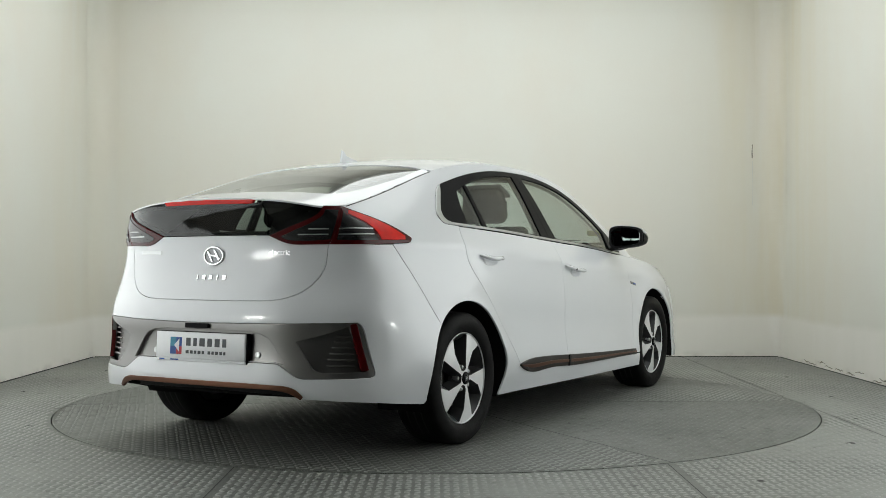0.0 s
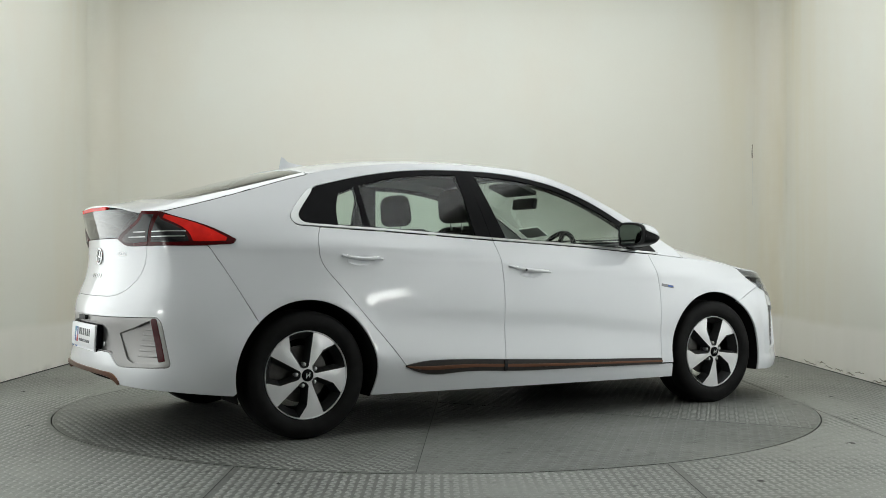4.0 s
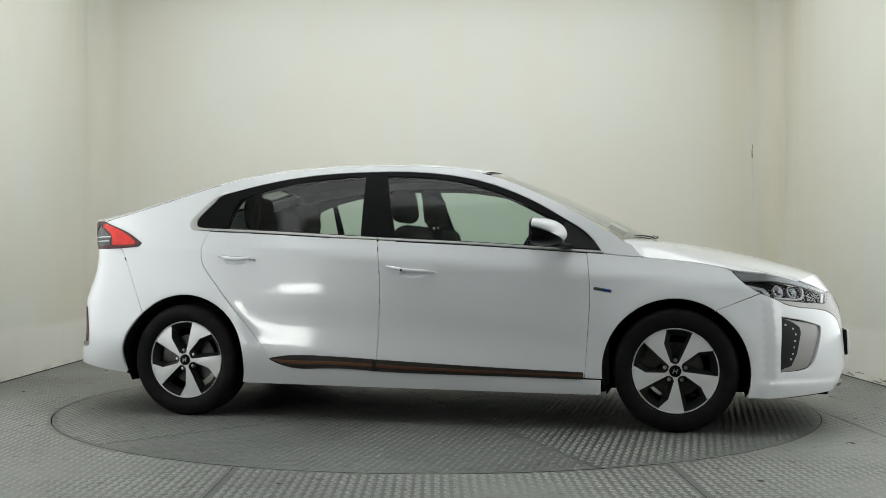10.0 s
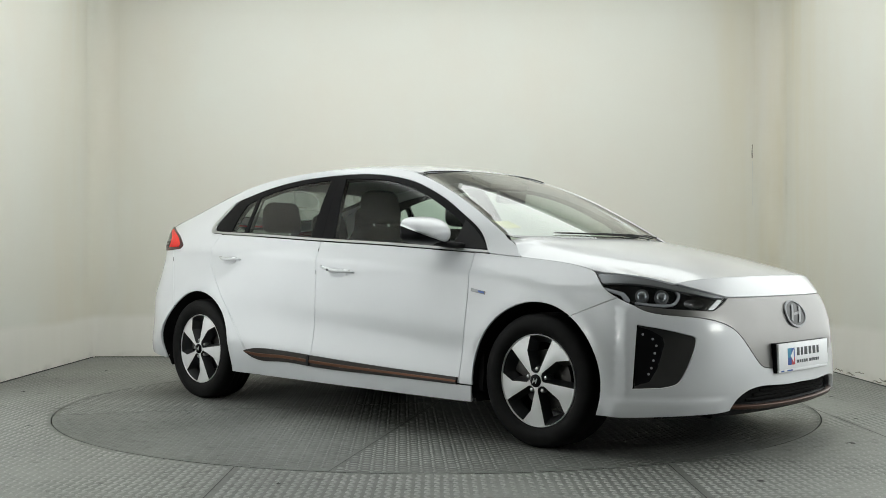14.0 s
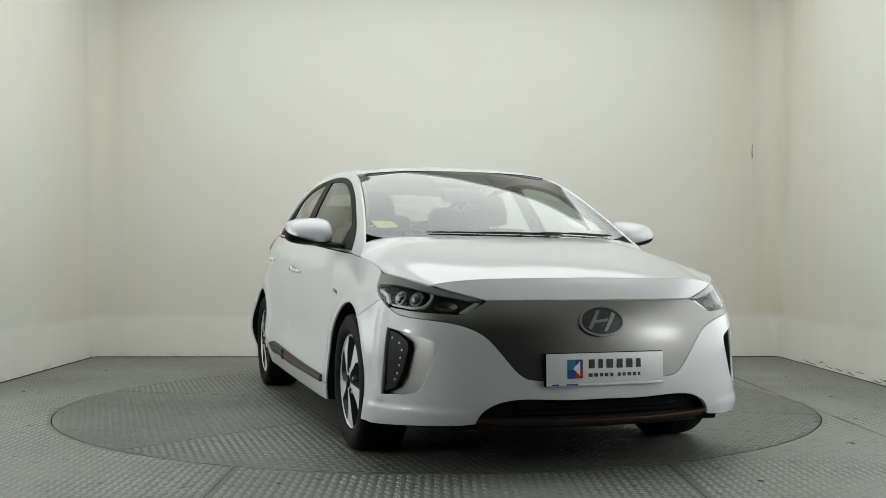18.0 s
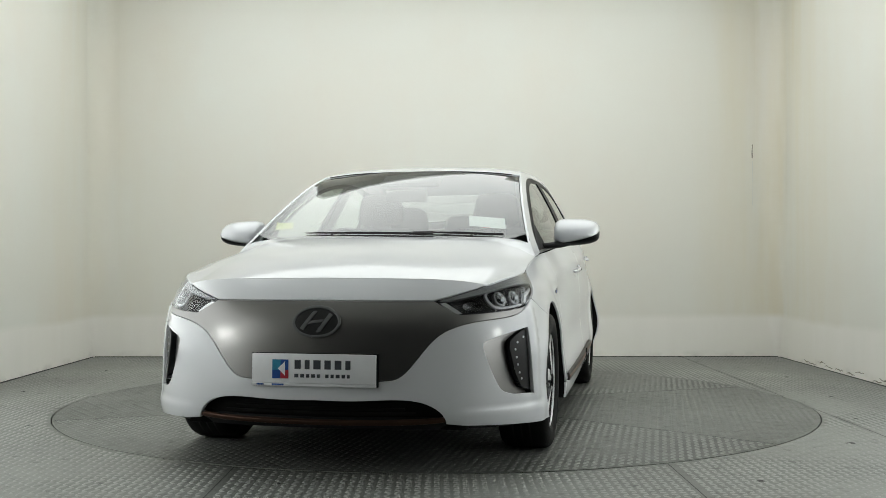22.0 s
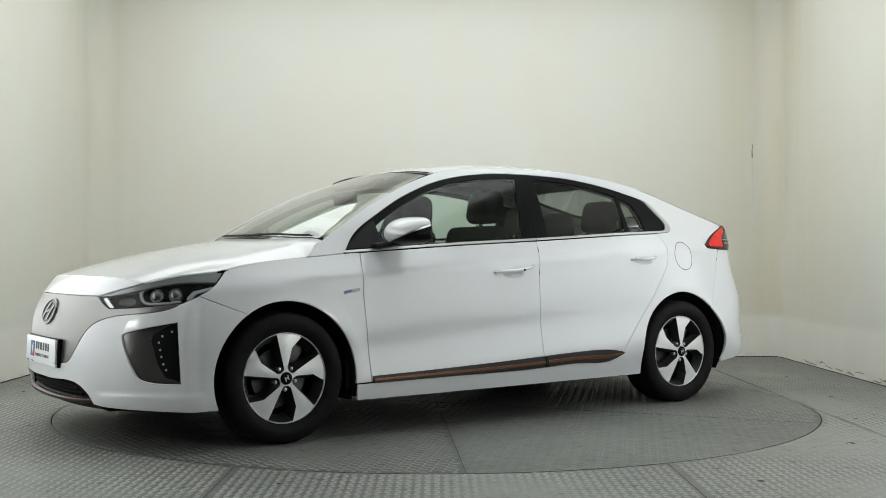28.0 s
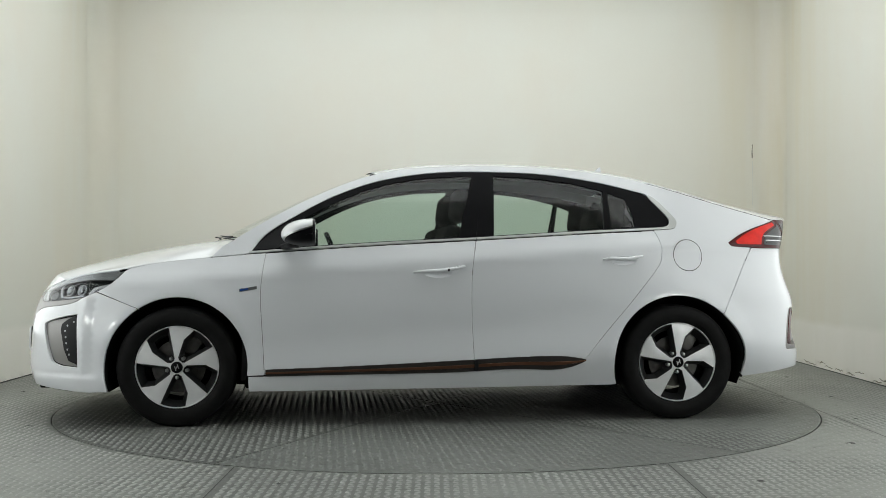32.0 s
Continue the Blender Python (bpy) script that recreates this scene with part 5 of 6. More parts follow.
# ---- under the skin: dark shell, wheel housings, floor pan ----
shell_up = lambda x: float(belt_f(min(max(x, -1.33), 0.98))) - 0.02
xs_top = np.linspace(0.95, -1.3, 24)
shell_poly = [(1.02, 0.24)] + [(1.02, 0.86)] + [(x, shell_up(x)) for x in xs_top] + [(-1.5, 1.0), (-1.75, 0.92), (-1.75, 0.66)] + arc(-AX, HUB_Z, ARCH + 0.015, 110, -12, 20) + [(-0.95, 0.24)]
side_part("door_card", shell_poly, TRIM, car, "dark inner side lining", lift=-0.045, depth=0.0, gap=0.0, step=0.08)


def closing(name, a, b, x0, x1, fn, label):
    """A dark inner wall behind nose or tail."""
    sheet(name, [(-a, x0), (a, x0), (b, x1), (-b, x1)], fn, DARK, car, lift=-0.075, depth=0.0, gap=0.0, step=0.08, label=label)


closing("nose_liner", 1.15, 1.15, 0.19, 0.69, nose, "dark liner behind the nose")
closing("tail_liner", 0.95, 0.7, 0.25, 0.93, stern, "dark liner behind the tail")
part("floor_pan", box((2.0, 1.66, 0.04), Matrix.Translation((0.0, 0, 0.215)), 0.01), DARK, car, "dark flat underbody")
part("front_tray", box((0.5, 1.2, 0.03), Matrix.Translation((1.86, 0, 0.2)), 0.01), DARK, car, "dark tray under the nose")
part("rear_tray", box((0.46, 1.1, 0.03), Matrix.Translation((-1.9, 0, 0.3)), 0.01), DARK, car, "dark tray under the tail")
part("bulkhead", box((0.04, 1.5, 0.6), Matrix.Translation((0.97, 0, 0.52))), DARK, car, "dark bulkhead")
part("engine_tray", box((0.9, 1.16, 0.03), Matrix.Translation((1.4, 0, 0.62))), DARK, car, "dark closing plate")
def skin_width(x, z):
    """Half width of the body at a place along the car, with its rounded corners."""
    lo, hi = 0.4, 1.1
    for _ in range(24):
        mid = (lo + hi) / 2
        lo, hi = (lo, mid) if outside(np.array(x), np.array(mid), np.array(z)) > 0 else (mid, hi)
    return lo


for sx in (1, -1):
    for sy in (1, -1):
        v, f = [], []
        for i, a in enumerate(np.linspace(-0.35, math.pi + 0.35, 28)):
            x, z = sx * AX + (ARCH - 0.002) * math.cos(a), HUB_Z + (ARCH - 0.002) * math.sin(a)
            for y in (0.60, skin_width(x, max(z, 0.2)) - 0.009):
                v.append((x, sy * y, z))
        for i in range(27):
            f.append((2 * i, 2 * i + 1, 2 * i + 3, 2 * i + 2))
        k = len(v)
        v.append((sx * AX, sy * 0.60, HUB_Z - 0.1))
        for i in range(27):
            f.append((2 * i, 2 * i + 2, k))
        attach("wheel_housing", mesh_of("wheel_housing", v, f, DARK), car, "dark wheel arch liner")
        # short mud flap edge below the bumper, in front of or behind the wheel
        part("arch_flap", box((0.012, 0.2, 0.07), Matrix.Translation((sx * AX + sx * (ARCH + 0.004), sy * 0.74, 0.222 if sx > 0 else 0.262))), PLASTIC, car, "black plastic flap behind the wheel")

# ---- wheels ----
def wheel_parts(parent, mirror):
    """A wheel in its own space: the outer face looks along +y, or -y when mirrored."""
    k = -1 if mirror else 1

    def put(name, v, f, material, up, label="", smooth=True, sharp=40):
        v = [(-k * x, k * y, z) for x, y, z in v]
        f = [tuple(t[::-1]) for t in f]
        me = mesh_of(name, v, f, material, smooth=smooth)
        if sharp:
            me.set_sharp_from_angle(angle=radians(sharp))
        return attach(name, me, up, label)

    R = 0.314
    prof = [(0.212, -0.175), (0.225, -0.195), (0.262, -0.203), (0.292, -0.195), (0.306, -0.18), (R, -0.15), (R, -0.03), (0.3125, 0.0), (0.305, 0.017), (0.29, 0.027), (0.262, 0.031), (0.236, 0.026), (0.222, 0.016), (0.214, 0.006), (0.21, -0.01)]
    v, f = lathe(prof, 72)
    tyre = put("tyre", v, f, RUBBER, parent, "black low-profile road tyre", sharp=60)
    for y in (-0.052, -0.09, -0.128):
        v, f = lathe([(R + 0.0004, y - 0.004), (R + 0.0007, y - 0.004), (R + 0.0007, y + 0.004), (R + 0.0004, y + 0.004)], 64)
        put("tread_groove", v, f, GAP, tyre)
    v, f = lathe([(0.2135, -0.02), (0.217, 0.004), (0.2165, 0.012), (0.2135, 0.0145), (0.211, 0.011), (0.2102, 0.002), (0.2095, -0.02)], 72)
    rim = put("rim", v, f, ALLOY, parent, "machined alloy rim with five blades", sharp=60)
    v, f = lathe([(0.2085, 0.0), (0.2, -0.16), (0.17, -0.165)], 48)
    put("rim_barrel", v, f, ALLOY_DARK, rim, "dark rim barrel")
    # five machined spokes with bent pockets between them; each pocket has a straight side and an elbowed one
    face_y = spline([0.03, 0.055, 0.08, 0.135, 0.185, 0.2105], [0.0225, 0.0215, 0.019, 0.015, 0.0115, 0.009])
    elbow, straight = [(0.0375, 0.012), (0.046, 0.025), (0.137, 0.056), (0.2, 0.044)], [(0.187, -0.084), (0.043, -0.018), (0.0365, -0.009)]

    def swung(pts, a):
        c, s = math.cos(a), math.sin(a)
        return [(u * c - w * s, u * s + w * c) for u, w in pts]

    for j in range(5):
        a0 = math.pi / 2 + radians(72 * j)
        a1 = a0 + radians(72)
        arc_at = lambda r, b0, b1, n: [(r * math.cos(b), r * math.sin(b)) for b in np.linspace(b0, b1, n)]
        lip = arc_at(0.2115, a0 + 0.218, a1 - 0.424, 9)
        outline = swung(elbow, a0) + lip + swung(straight, a1) + arc_at(0.033, a1 - 0.15, a0 + 0.15, 4)
        v2, f2 = fill([dense(outline, 0.012)], 0.016)
        flat_z = np.cross(np.c_[v2[f2[:, 1]] - v2[f2[:, 0]], np.zeros(len(f2))], np.c_[v2[f2[:, 2]] - v2[f2[:, 0]], np.zeros(len(f2))])[:, 2]
        f2[flat_z > 0] = f2[flat_z > 0][:, ::-1]
        ridge = np.abs(np.angle(np.exp(1j * (np.arctan2(v2[:, 1], v2[:, 0]) - a0 - radians(34)))))
        rr = np.hypot(v2[:, 0], v2[:, 1])
        yy = face_y(rr) + 0.004 * np.clip(1 - ridge / 0.3, 0, 1) * ramp(rr, 0.04, 0.1) * (1 - ramp(rr, 0.15, 0.205))
        put("spoke", [(a, float(b), c) for (a, c), b in zip(v2, yy)], f2.tolist(), ALLOY, rim, sharp=0)
        # the pocket's dark walls slope inwards to an open middle
        top = swung(elbow, a0) + arc_at(0.2085, a0 + 0.2, a0 - 0.4, 7) + swung(straight, a0)
        top = [tuple(q) for q in dense(top, 0.02)]
        mid = swung([(0.125, -0.004)], a0)[0]
        v4, m = [], len(top)
        for drop, pull in ((0.0006, 1.0), (-0.004, 0.975), (-0.03, 0.74), (-0.05, 0.62)):
            for a, c in top:
                r = math.hypot(a, c)
                v4.append((mid[0] + (a - mid[0]) * pull, float(face_y(r)) + drop, mid[1] + (c - mid[1]) * pull))
        f4 = [(q * m + i, q * m + (i + 1) % m, (q + 1) * m + (i + 1) % m, (q + 1) * m + i) for q in range(3) for i in range(m)]
        put("spoke_pocket", v4, f4, ALLOY_DARK, rim, "dark grey sloped pocket between two spokes", sharp=24)
        spot = swung([(0.054, 0.0)], a0)[0]
        v5, f5 = lathe([(0.0108, -0.03), (0.0108, 0.012), (0.0085, 0.0165), (0.005, 0.018), (0.0, 0.018)], 6)
        put("wheel_nut", [(a + spot[0], b, c + spot[1]) for a, b, c in v5], f5, SATIN, rim, "bright wheel nut", sharp=30)
    v, f = lathe([(0.0365, -0.02), (0.0365, 0.0205), (0.0345, 0.0222), (0.02, 0.0226)], 30)
    put("hub_plate", v, f, ALLOY, rim, "machined hub plate", sharp=30)
    v, f = lathe([(0.0301, -0.005), (0.0301, 0.026), (0.027, 0.029), (0.0, 0.031)], 28)
    cap = put("hub_cap", v, f, BLACK, rim, "black hub cap", sharp=60)
    bm = bmesh.new()
    for sx in (-0.5, 0.5):
        add_box(bm, (0.0045, 0.002, 0.024), Matrix.Translation((0.017 * sx, k * 0.0315, 0)) @ pose(0, 0, 0, 0, -18 * k, 0))
    add_box(bm, (0.018, 0.002, 0.005), Matrix.Translation((0, k * 0.0315, 0)) @ pose(0, 0, 0, 0, 20 * k, 0))
    part("cap_mark", bm, SATIN, cap)
    v, f = lathe([(0.14, -0.07), (0.14, -0.062), (0.05, -0.062)], 40)
    put("brake_disc", v, f, STEEL, parent, "steel brake disc", sharp=30)
    part("caliper", box((0.1, 0.05, 0.09), pose(-0.12, k * -0.07, 0.05, 0, 25, 0), 0.012), STEEL, parent)


for sx in (1, -1):
    for sy in (1, -1):
        wheel = tagged(new("wheel"), "five-spoke alloy wheel with black tyre")
        wheel.parent = car
        wheel.location = (sx * AX, sy * 0.845, HUB_Z)
        # each wheel stopped at its own angle
        wheel.rotation_euler = (0, radians({(1, 1): 36, (-1, 1): 33, (1, -1): 0, (-1, -1): 14}[(sx, sy)] * (1 if sy > 0 else -1)), 0)
        wheel_parts(wheel, sy < 0)

# ---- door mirrors ----
def mirror_shell(grow):
    """The teardrop mirror housing: flat behind, bulged in front, tapering outboard."""
    v, f, rows, cols = [], [], 18, 16
    for j in range(rows + 1):
        u = -1 + 2 * j / rows
        e = max(1 - abs(u) ** 2.5, 0.0) ** 0.5
        y = 0.934 + 0.118 * math.sin(u * math.pi / 2)
        up, low = 0.074 * e * (1 - 0.16 * u), 0.068 * e * (1 - 0.25 * u)
        deep = 0.165 * e ** 0.8 * (1 - 0.28 * max(u, 0))
        for i in range(cols + 1):
            a = -math.pi / 2 + math.pi * i / cols
            s = math.sin(a)
            v.append((0.645 + (deep + grow) * math.cos(a) ** 0.75, y + grow * u, 1.02 + ((up if s > 0 else low) + grow) * s - 0.012 * math.cos(a)))
    w = cols + 1
    for j in range(rows):
        f.append((j * w, (j + 1) * w, (j + 1) * w + cols, j * w + cols))
        for i in range(cols):
            p = j * w + i
            f.append((p, p + 1, p + w + 1, p + w))
    return v, f


for flip in (False, True):
    g = -1 if flip else 1
    mirror = tagged(new("door_mirror"), "door mirror with white cap and black base")
    mirror.parent = car

    def mput(name, grow, side, material, label="", band=0.0):
        v, f = mirror_shell(grow)
        bm = bmesh.new()
        vs = [bm.verts.new((x, g * y, z)) for x, y, z in v]
        for face in f:
            try:
                bm.faces.new([vs[i] for i in face])
            except ValueError:
                pass
        bmesh.ops.remove_doubles(bm, verts=bm.verts, dist=0.0004)
        bmesh.ops.recalc_face_normals(bm, faces=bm.faces)
        normal = Vector((0.3, -g * 0.22, 1.0)).normalized()
        at = Vector((0.645, g * 0.928, 1.022))
        for shift, inner, outer in ((band, side > 0, side < 0), (-band, False, True))[:2 if band else 1]:
            bmesh.ops.bisect_plane(bm, geom=bm.verts[:] + bm.edges[:] + bm.faces[:], plane_co=at - normal * shift, plane_no=normal, clear_inner=inner, clear_outer=outer)
        bmesh.ops.holes_fill(bm, edges=[e for e in bm.edges if e.is_boundary])
        bmesh.ops.recalc_face_normals(bm, faces=bm.faces)
        return part(name, bm, material, mirror, label)

    mput("cap", 0.0, 1, WHITE, "white painted mirror cap")
    mput("lower_housing", -0.0015, -1, BLACK, "gloss black lower housing")
    mput("indicator", 0.002, 1, SATIN, "slim clear indicator strip", 0.0035)
    for name, shrunk, x0, x1, material in (("glass_rim", 0.97, 0.632, 0.65, PLASTIC), ("mirror_glass", 0.82, 0.6295, 0.634, MIRROR)):
        shell, _ = mirror_shell(0.0)
        ring = [shell[j * 17] for j in range(19)] + [shell[j * 17 + 16] for j in range(18, -1, -1)]
        bm = bmesh.new()
        front = [bm.verts.new((x1, g * (0.928 + (y - 0.928) * shrunk), 1.02 + (z - 1.02) * shrunk)) for _, y, z in ring]
        back = [bm.verts.new((x0, g * (0.928 + (y - 0.928) * shrunk * 0.97), 1.02 + (z - 1.02) * shrunk * 0.97)) for _, y, z in ring]
        for i in range(len(ring)):
            k = (i + 1) % len(ring)
            bm.faces.new((front[i], front[k], back[k], back[i]))
        bm.faces.new(front)
        bm.faces.new(back[::-1])
        bmesh.ops.remove_doubles(bm, verts=bm.verts, dist=0.0004)
        bmesh.ops.recalc_face_normals(bm, faces=bm.faces)
        part(name, bm, material, mirror, "black rim" if material is PLASTIC else "mirror glass")
    arm = tube([(0.80, g * 0.755, 0.947), (0.78, g * 0.80, 0.95), (0.755, g * 0.85, 0.957), (0.735, g * 0.9, 0.966)], [0.03, 0.03, 0.034, 0.03], 12, 0.55)
    part("arm", arm, PLASTIC, mirror, "black mirror foot", smooth=True)
sail = chain((0.775, 1.078), (0.85, 1.03), (0.93, 0.965), (0.965, 0.93)) + [(0.75, 0.945)]
side_part("mirror_sail", sail, PLASTIC, front_door, "black corner panel at the mirror", lift=0.003, depth=0.006, gap=0.0, step=0.03)

# ---- small things on the skin ----
fin = bmesh.new()
rows = []
for x, h, w in ((-1.0, 0.004, 0.004), (-1.05, 0.016, 0.014), (-1.1, 0.034, 0.018), (-1.125, 0.06, 0.011), (-1.138, 0.068, 0.008), (-1.15, 0.004, 0.016)):
    z = float(lid(np.array(x), np.array(0.0))) - 0.004
    rows.append([fin.verts.new((x, -w, z)), fin.verts.new((x, -w * 0.35, z + h + 0.004)), fin.verts.new((x, w * 0.35, z + h + 0.004)), fin.verts.new((x, w, z))])
for a, b in zip(rows, rows[1:]):
    for i in range(3):
        fin.faces.new((a[i], a[i + 1], b[i + 1], b[i]))
fin.faces.new(rows[-1])
fin.faces.new(rows[0][::-1])
bmesh.ops.recalc_face_normals(fin, faces=fin.faces)
part("aerial_fin", fin, WHITE, roof, "white shark-fin aerial")


def on_screen(x, y, d=0.0):
    return Vector((x, y, float(screen_fit(np.array(x), np.array(y))) + d))


def wiper(y0, y1, up0, up1):
    """Arm and blade lying low along the foot of the screen, from the pivot at y0 to the tip at y1."""
    foot = lambda y, up: on_screen(1.235 - 0.38 * y * y - 0.02 * abs(y) - up, y, 0.0)
    w = tagged(new("wiper"), "black wiper arm and blade resting on the windscreen")
    w.parent = car
    ts = np.linspace(0, 1, 9)
    blade = [foot(y0 + (y1 - y0) * t, up0 + (up1 - up0) * t) + Vector((0, 0, 0.008)) for t in ts]
    part("blade", tube(blade, [0.002] + [0.004] * 7 + [0.002], 6, 1.2), PLASTIC, w)
    part("arm", tube([p + Vector((0.022, 0, 0.004)) for p in blade[:6]], [0.006, 0.0055, 0.005, 0.0045, 0.004, 0.003], 8, 0.7), PLASTIC, w)


wiper(0.27, -0.42, 0.018, 0.04)
wiper(0.6, 0.16, 0.02, 0.04)
part("scuttle", tube([(1.222 - 0.36 * y * y, y, float(bonnet(np.array(1.215 - 0.36 * y * y), np.array(y))) - 0.022) for y in np.linspace(-0.66, 0.66, 21)], 0.024, 8, 0.6), PLASTIC, car, "black plastic scuttle below the windscreen", smooth=True)


def patch(name, pts, material, label, lift):
    return sheet(name, pts, over(screen_fit), material, windscreen, label=label, lift=lift, depth=0.0, gap=0.0, step=0.03)


patch("permit_papers", [(0.93, 0.40), (1.03, 0.42), (0.99, 0.6), (0.89, 0.58)], PAPER, "white paper discs inside the windscreen", -0.006)
patch("club_sticker", [(0.93, -0.55), (1.0, -0.53), (0.975, -0.635), (0.9, -0.655)], YELLOW, "yellow sticker inside the windscreen", -0.006)
part("mirror_mount", box((0.16, 0.34, 0.03), pose(0.43, -0.02, 1.325, 0, 22, 0), 0.012), PLASTIC, car, "dark sensor housing at the top of the windscreen")
part("cabin_mirror", box((0.035, 0.24, 0.07), pose(0.52, -0.03, 1.235, 0, 10, 0), 0.012), PLASTIC, car, "black rear-view mirror")


def number_plate(fn, u, z, tilt, parent, lift):
    """A dealer's show plate: tile of coloured fields and bars for its two lines of writing."""
    p0, n0 = normals_at(fn, np.array([u]), np.array([z]), car_core)
    sx = 1 if n0[0][0] > 0 else -1
    o = p0[0] + np.array([sx * lift, 0, 0])
    m = Matrix.Translation(o) @ pose(0, 0, 0, 90 + tilt, 0, 90 * sx)
    plate = part("show_plate", box((0.52, 0.118, 0.012), m, 0.003), PLATE, parent, "white dealer show plate with coloured tile")
    part("plate_back", box((0.53, 0.135, 0.026), m @ Matrix.Translation((0, -0.005, -0.018)), 0.004), BLACK, plate, "black plate holder")
    part("holder_strip", box((0.52, 0.012, 0.014), m @ Matrix.Translation((0, -0.0655, -0.004)), 0.002), PLATE, plate, "pale strip under the plate")
    for x, w in ((-0.225, 0.03), (-0.15, 0.05)):
        part("holder_mark", box((w, 0.006, 0.002), m @ Matrix.Translation((x, -0.0655, 0.0035))), BLUE, plate)
    up = 0.0066
    for name, x, y, w, h, material in (("tile_blue", -0.155, 0.014, 0.035, 0.042, CYAN), ("tile_deep", -0.155, -0.024, 0.035, 0.034, BLUE), ("tile_red", -0.121, -0.024, 0.033, 0.034, SCARLET), ("tile_sky", -0.121, 0.014, 0.033, 0.042, BLUE)):
        part(name, box((w, h, 0.002), m @ Matrix.Translation((x, y, up))), material, plate)
    tri = bmesh.new()
    pts = [(-0.118, 0.028), (-0.118, -0.03), (-0.148, -0.001)]
    vs = [tri.verts.new(m @ Vector((x, y, up + 0.0016))) for x, y in pts]
    tri.faces.new(vs if True else vs[::-1])
    bmesh.ops.recalc_face_normals(tri, faces=tri.faces)
    made = bmesh.ops.extrude_face_region(tri, geom=list(tri.faces))["geom"]
    bmesh.ops.translate(tri, vec=(sx * 0.001, 0, 0), verts=[g for g in made if isinstance(g, bmesh.types.BMVert)])
    part("tile_arrow", tri, PLATE, plate)
    x = -0.082
    for w in (0.034, 0.028, 0.038, 0.034, 0.036, 0.029):
        part("name_bar", box((w - 0.008, 0.036, 0.0016), m @ Matrix.Translation((x + w / 2, 0.016, up))), INK, plate)
        x += w + 0.0085
    x = -0.082
    for k, w in enumerate((0.023, 0.022, 0.019, 0.022, 0.019, 0.02, 0.019, 0.022, 0.02, 0.017)):
        part("name_bar", box((w - 0.006, 0.014, 0.0016), m @ Matrix.Translation((x + w / 2, -0.029, up))), INK, plate)
        x += w + (0.015 if k == 4 else 0.0025)
    return plate


number_plate(nose, 0.0, 0.437, -2, grille, 0.012)
number_plate(stern, 0.0, 0.492, -3, insert, 0.004)

# the one badge word on the tailgate
word = bpy.data.curves.new("word", "FONT")
word.body, word.size, word.extrude, word.align_x = "electric", 0.036, 0.0012, "CENTER"
text = bpy.data.objects.new("word", word)
scene.collection.objects.link(text)
bpy.context.view_layer.update()
me = bpy.data.meshes.new_from_object(text.evaluated_get(bpy.context.evaluated_depsgraph_get()))
bpy.data.objects.remove(text)
p0, n0 = normals_at(stern, np.array([-0.45]), np.array([0.895]), car_core)
bent = Vector(n0[0])
me.transform(Matrix.Translation(Vector(p0[0]) + bent * 0.003) @ Matrix.Rotation(math.atan2(bent.y, bent.x) + math.pi / 2, 4, "Z") @ pose(0, 0, 0, 90 + math.degrees(-math.asin(bent.z)), 0, 0))
me.materials.clear()
me.materials.append(BRIGHT)
attach("badge_word", me, tailgate, "chrome badge that reads electric")

# ---- cabin ----
def seat(x, y, w, tall, parent):
    s = tagged(new("seat"), "dark cloth seat with separate headrest")
    s.parent = parent
    s.location = (x, y, 0)
    part("cushion", box((0.5, w, 0.14), pose(0.12, 0, 0.5, 0, -8, 0), 0.05, 3), CLOTH, s)
    part("backrest", box((0.13, w, tall), pose(-0.2, 0, 0.5 + tall / 2 - 0.02, 0, -16, 0), 0.05, 3), CLOTH, s)
    top = 0.5 + tall
    back = -0.2 - 0.16 * tall - 0.02
    for dy in (-0.06, 0.06):
        part("post", add_rod(bmesh.new(), (back, dy, top - 0.05), (back - 0.015, dy, top + 0.06), 0.006), SATIN, s)
    pad = box((0.11, 0.29, 0.2), Matrix(), 0.054, 6)
    for q in pad.verts:
        t = q.co.z / 0.2 + 0.5
        q.co.y *= 1.02 - 0.2 * t ** 2
        q.co.x += 0.02 * (1 - (q.co.y / 0.145) ** 2)
    bmesh.ops.transform(pad, matrix=pose(back - 0.02, 0, top + 0.088, 0, -8, 0), verts=pad.verts)
    part("headrest", pad, CLOTH, s, smooth=True)
    return s


for y in (0.37, -0.37):
    seat(0.12, y, 0.5, 0.6, car)
for y in (0.4, -0.4):
    seat(-0.78, y, 0.52, 0.56, car)
seat(-0.78, 0.0, 0.27, 0.5, car)
part("dashboard", box((0.42, 1.44, 0.22), pose(0.83, 0, 0.84, 0, 8, 0), 0.07, 3), TRIM, car, "dark dashboard")
part("dash_top", box((0.42, 1.3, 0.05), pose(1.0, 0, 0.925, 0, 4, 0), 0.02), TRIM, car, "dark dashboard top")
part("parcel_shelf", box((0.7, 1.2, 0.03), Matrix.Translation((-1.55, 0, 0.95)), 0.01), TRIM, car, "dark parcel shelf")
part("boot_floor", box((0.9, 1.2, 0.03), Matrix.Translation((-1.6, 0, 0.62)), 0.01), TRIM, car, "dark boot floor")
part("centre_console", box((0.7, 0.2, 0.2), Matrix.Translation((0.4, 0, 0.55)), 0.03), TRIM, car, "dark centre console")
WHEEL_Y = -0.37
v, f = [], []
for i in range(36):
    a = 2 * math.pi * i / 36
    for j in range(10):
        b = 2 * math.pi * j / 10
        r = 0.178 + 0.015 * math.cos(b)
        v.append((r * math.cos(a), r * math.sin(a), 0.015 * math.sin(b)))
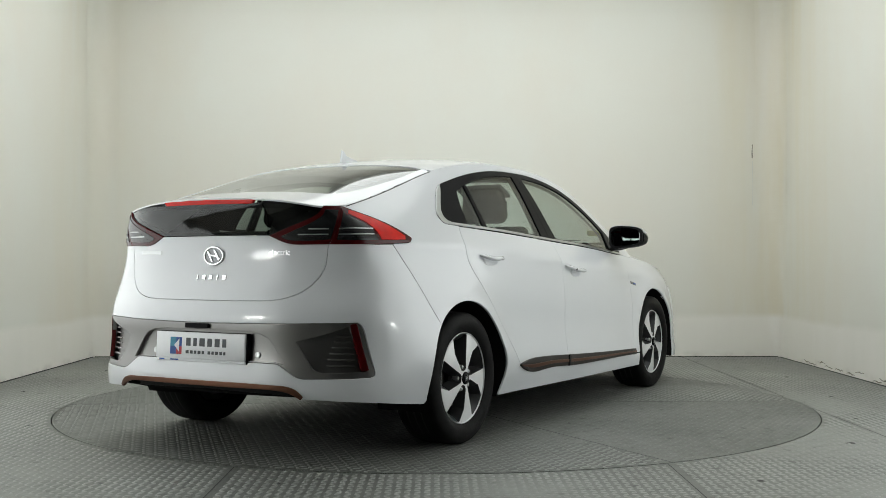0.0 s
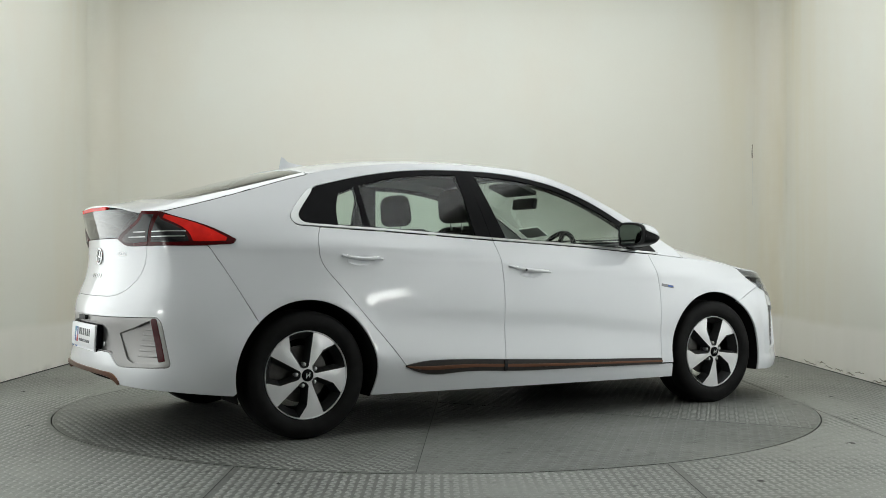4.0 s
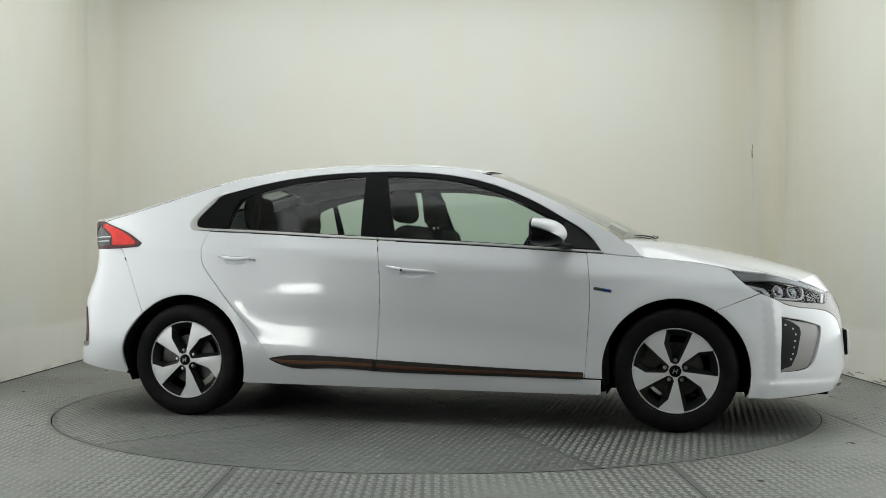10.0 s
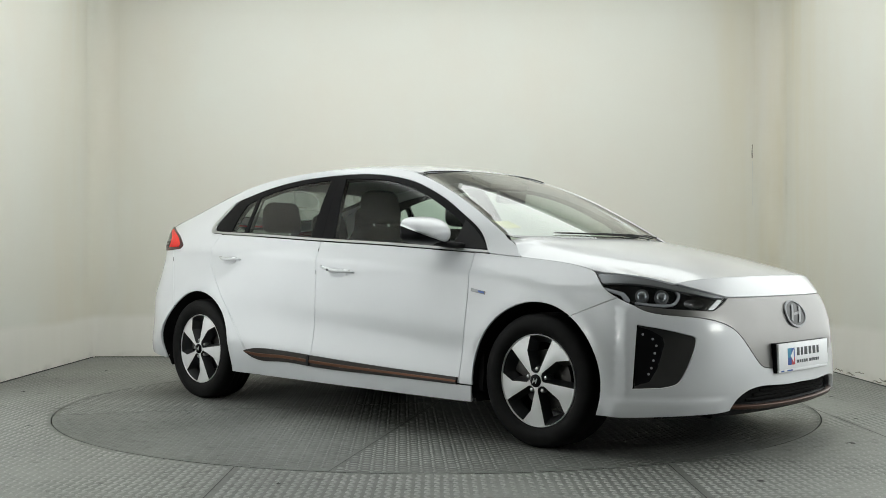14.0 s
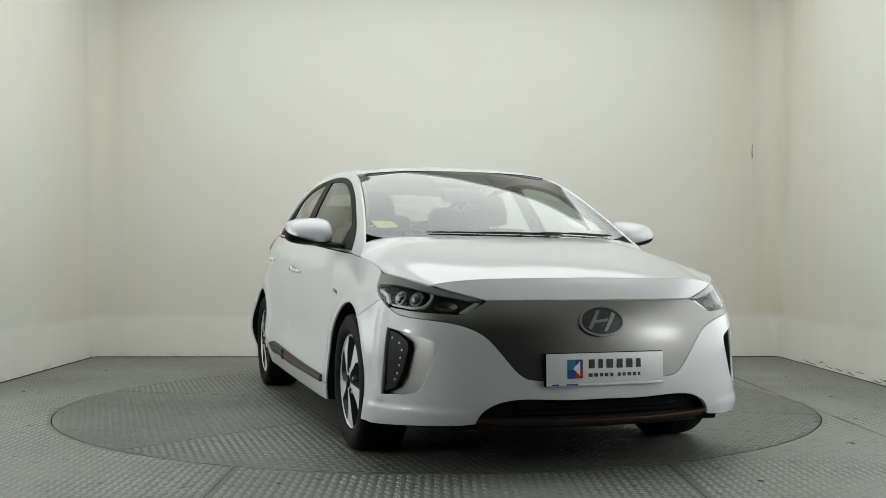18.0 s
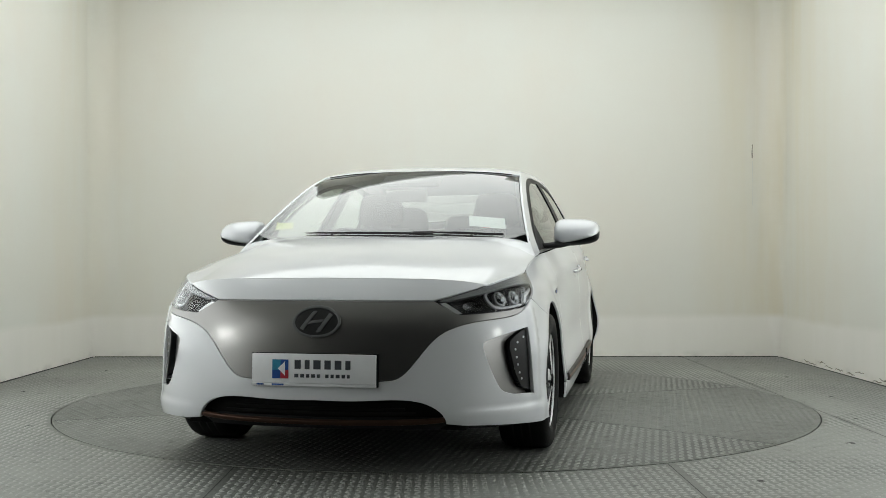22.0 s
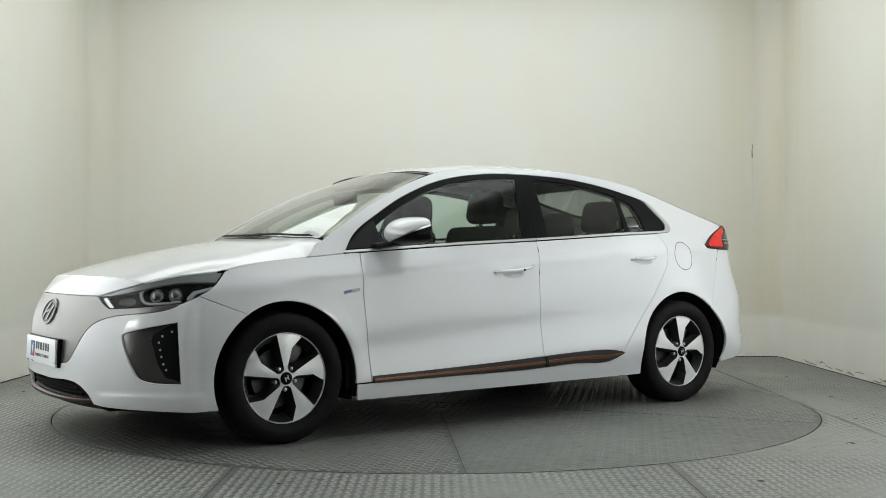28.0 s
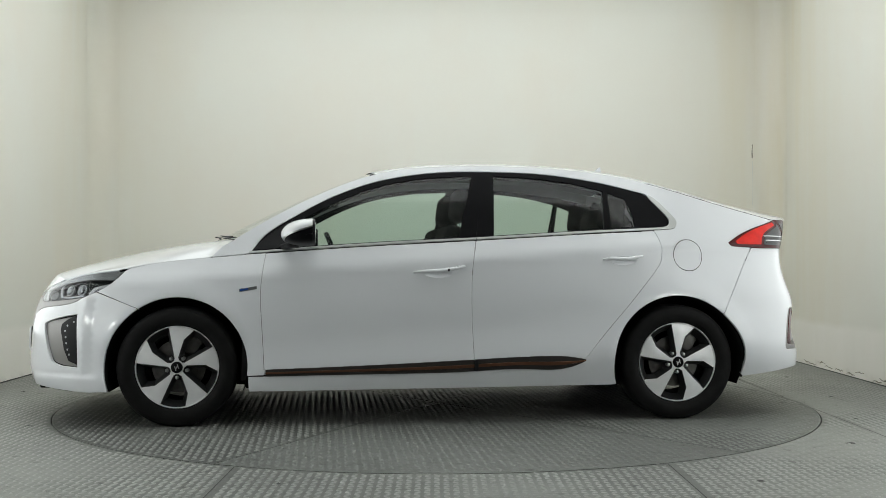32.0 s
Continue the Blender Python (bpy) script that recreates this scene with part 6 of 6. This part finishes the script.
for i in range(36):
    for j in range(10):
        f.append((i * 10 + j, ((i + 1) % 36) * 10 + j, ((i + 1) % 36) * 10 + (j + 1) % 10, i * 10 + (j + 1) % 10))
wheel_me = mesh_of("steering_wheel", v, f, TRIM)
wheel_me.transform(pose(0.5, WHEEL_Y, 0.88, 0, -66, 0))
steering = attach("steering_wheel", wheel_me, car, "dark leather steering wheel")
bm = box((0.13, 0.11, 0.04), pose(0.5, WHEEL_Y, 0.88, 0, -66, 0), 0.02)
for a in (0, 90, 180):
    add_box(bm, (0.03, 0.13, 0.015), pose(0.5, WHEEL_Y, 0.88, 0, -66, 0) @ pose(0, 0, 0, 0, 0, a + 90) @ Matrix.Translation((0, 0.1, 0)))
part("wheel_hub", bm, TRIM, steering)
part("column", add_rod(bmesh.new(), (0.52, WHEEL_Y, 0.87), (0.8, WHEEL_Y, 0.76), 0.04), TRIM, car)
lin_half = [(0.26, 0.0), (0.25, 0.45), (0.2, 0.5)] + [(x, edge_w(x) - 0.06) for x in np.linspace(0.1, -1.22, 14)] + [(-1.24, 0.0)]
sheet("headlining", lin_half + [(x, -y) for x, y in lin_half[::-1][1:-1]], over(lid), LINING, car, label="pale grey headlining", lift=-0.03, depth=0.0, gap=0.0, step=0.08)
# inner pillars and rails, dark
side_part("inner_frame", frame_b + B_TOP[::-1][:-1] + [(-0.301, 1.369)] + dlo_front, TRIM, car, "dark inner window surround", holes=[f_glass], lift=-0.035, depth=0.0, gap=0.0, step=0.06)
side_part("inner_frame", frame_r + inner_c[::-1] + dlo_rear + B_TOP[:-1], TRIM, car, "dark inner window surround", holes=[r_glass, q_glass], lift=-0.035, depth=0.0, gap=0.0, step=0.06)
rail_low = [at_rail(x) for x in np.linspace(0.95, -1.2, 30)]
side_part("inner_rail", rail_low + [(s, z - 0.05) for s, z in rail_low[::-1]], LINING, car, "pale inner roof rail", lift=-0.03, depth=0.0, gap=0.0, step=0.06)
side_part("inner_quarter", [(-1.24, 1.03), (-1.4, 1.02), (-1.75, 0.97), (-1.8, 1.0), (-1.5, 1.2), (-1.25, 1.29), (-1.22, 1.24), (-1.33, 1.1)], TRIM, car, "dark inner quarter lining", lift=-0.03, depth=0.0, gap=0.0, step=0.06)

# ---- the turntable turns at a steady pace and carries the car ----
def motions():
    offset = Vector((-0.106, 0.015, 0.0))
    disc_rows, car_rows = [], []
    # the drive runs a trifle unevenly: degrees off the steady turn
    at = (0, 2, 4, 6.5, 8, 10, 12, 14, 16.5, 18, 20, 21, 22, 23, 25, 26.5, 28.5, 30, 31, 32)
    off = (-0.02, -0.03, -0.24, -0.43, -0.52, -0.52, -0.45, -0.63, -0.9, -0.93, -0.89, -0.92, -0.83, -0.66, -0.72, -0.73, -0.57, -0.42, -0.24, -0.05)
    for t in range(33):
        angle = 59.7 - 7.303 * t + float(np.interp(t, at, off))
        m = pose(0, 0, 0, 0, 0, angle)
        disc_rows.append((t, m))
        car_rows.append((t, m @ Matrix.Translation(-offset)))
    walk(turntable, disc_rows)
    walk(car, car_rows)


motions()
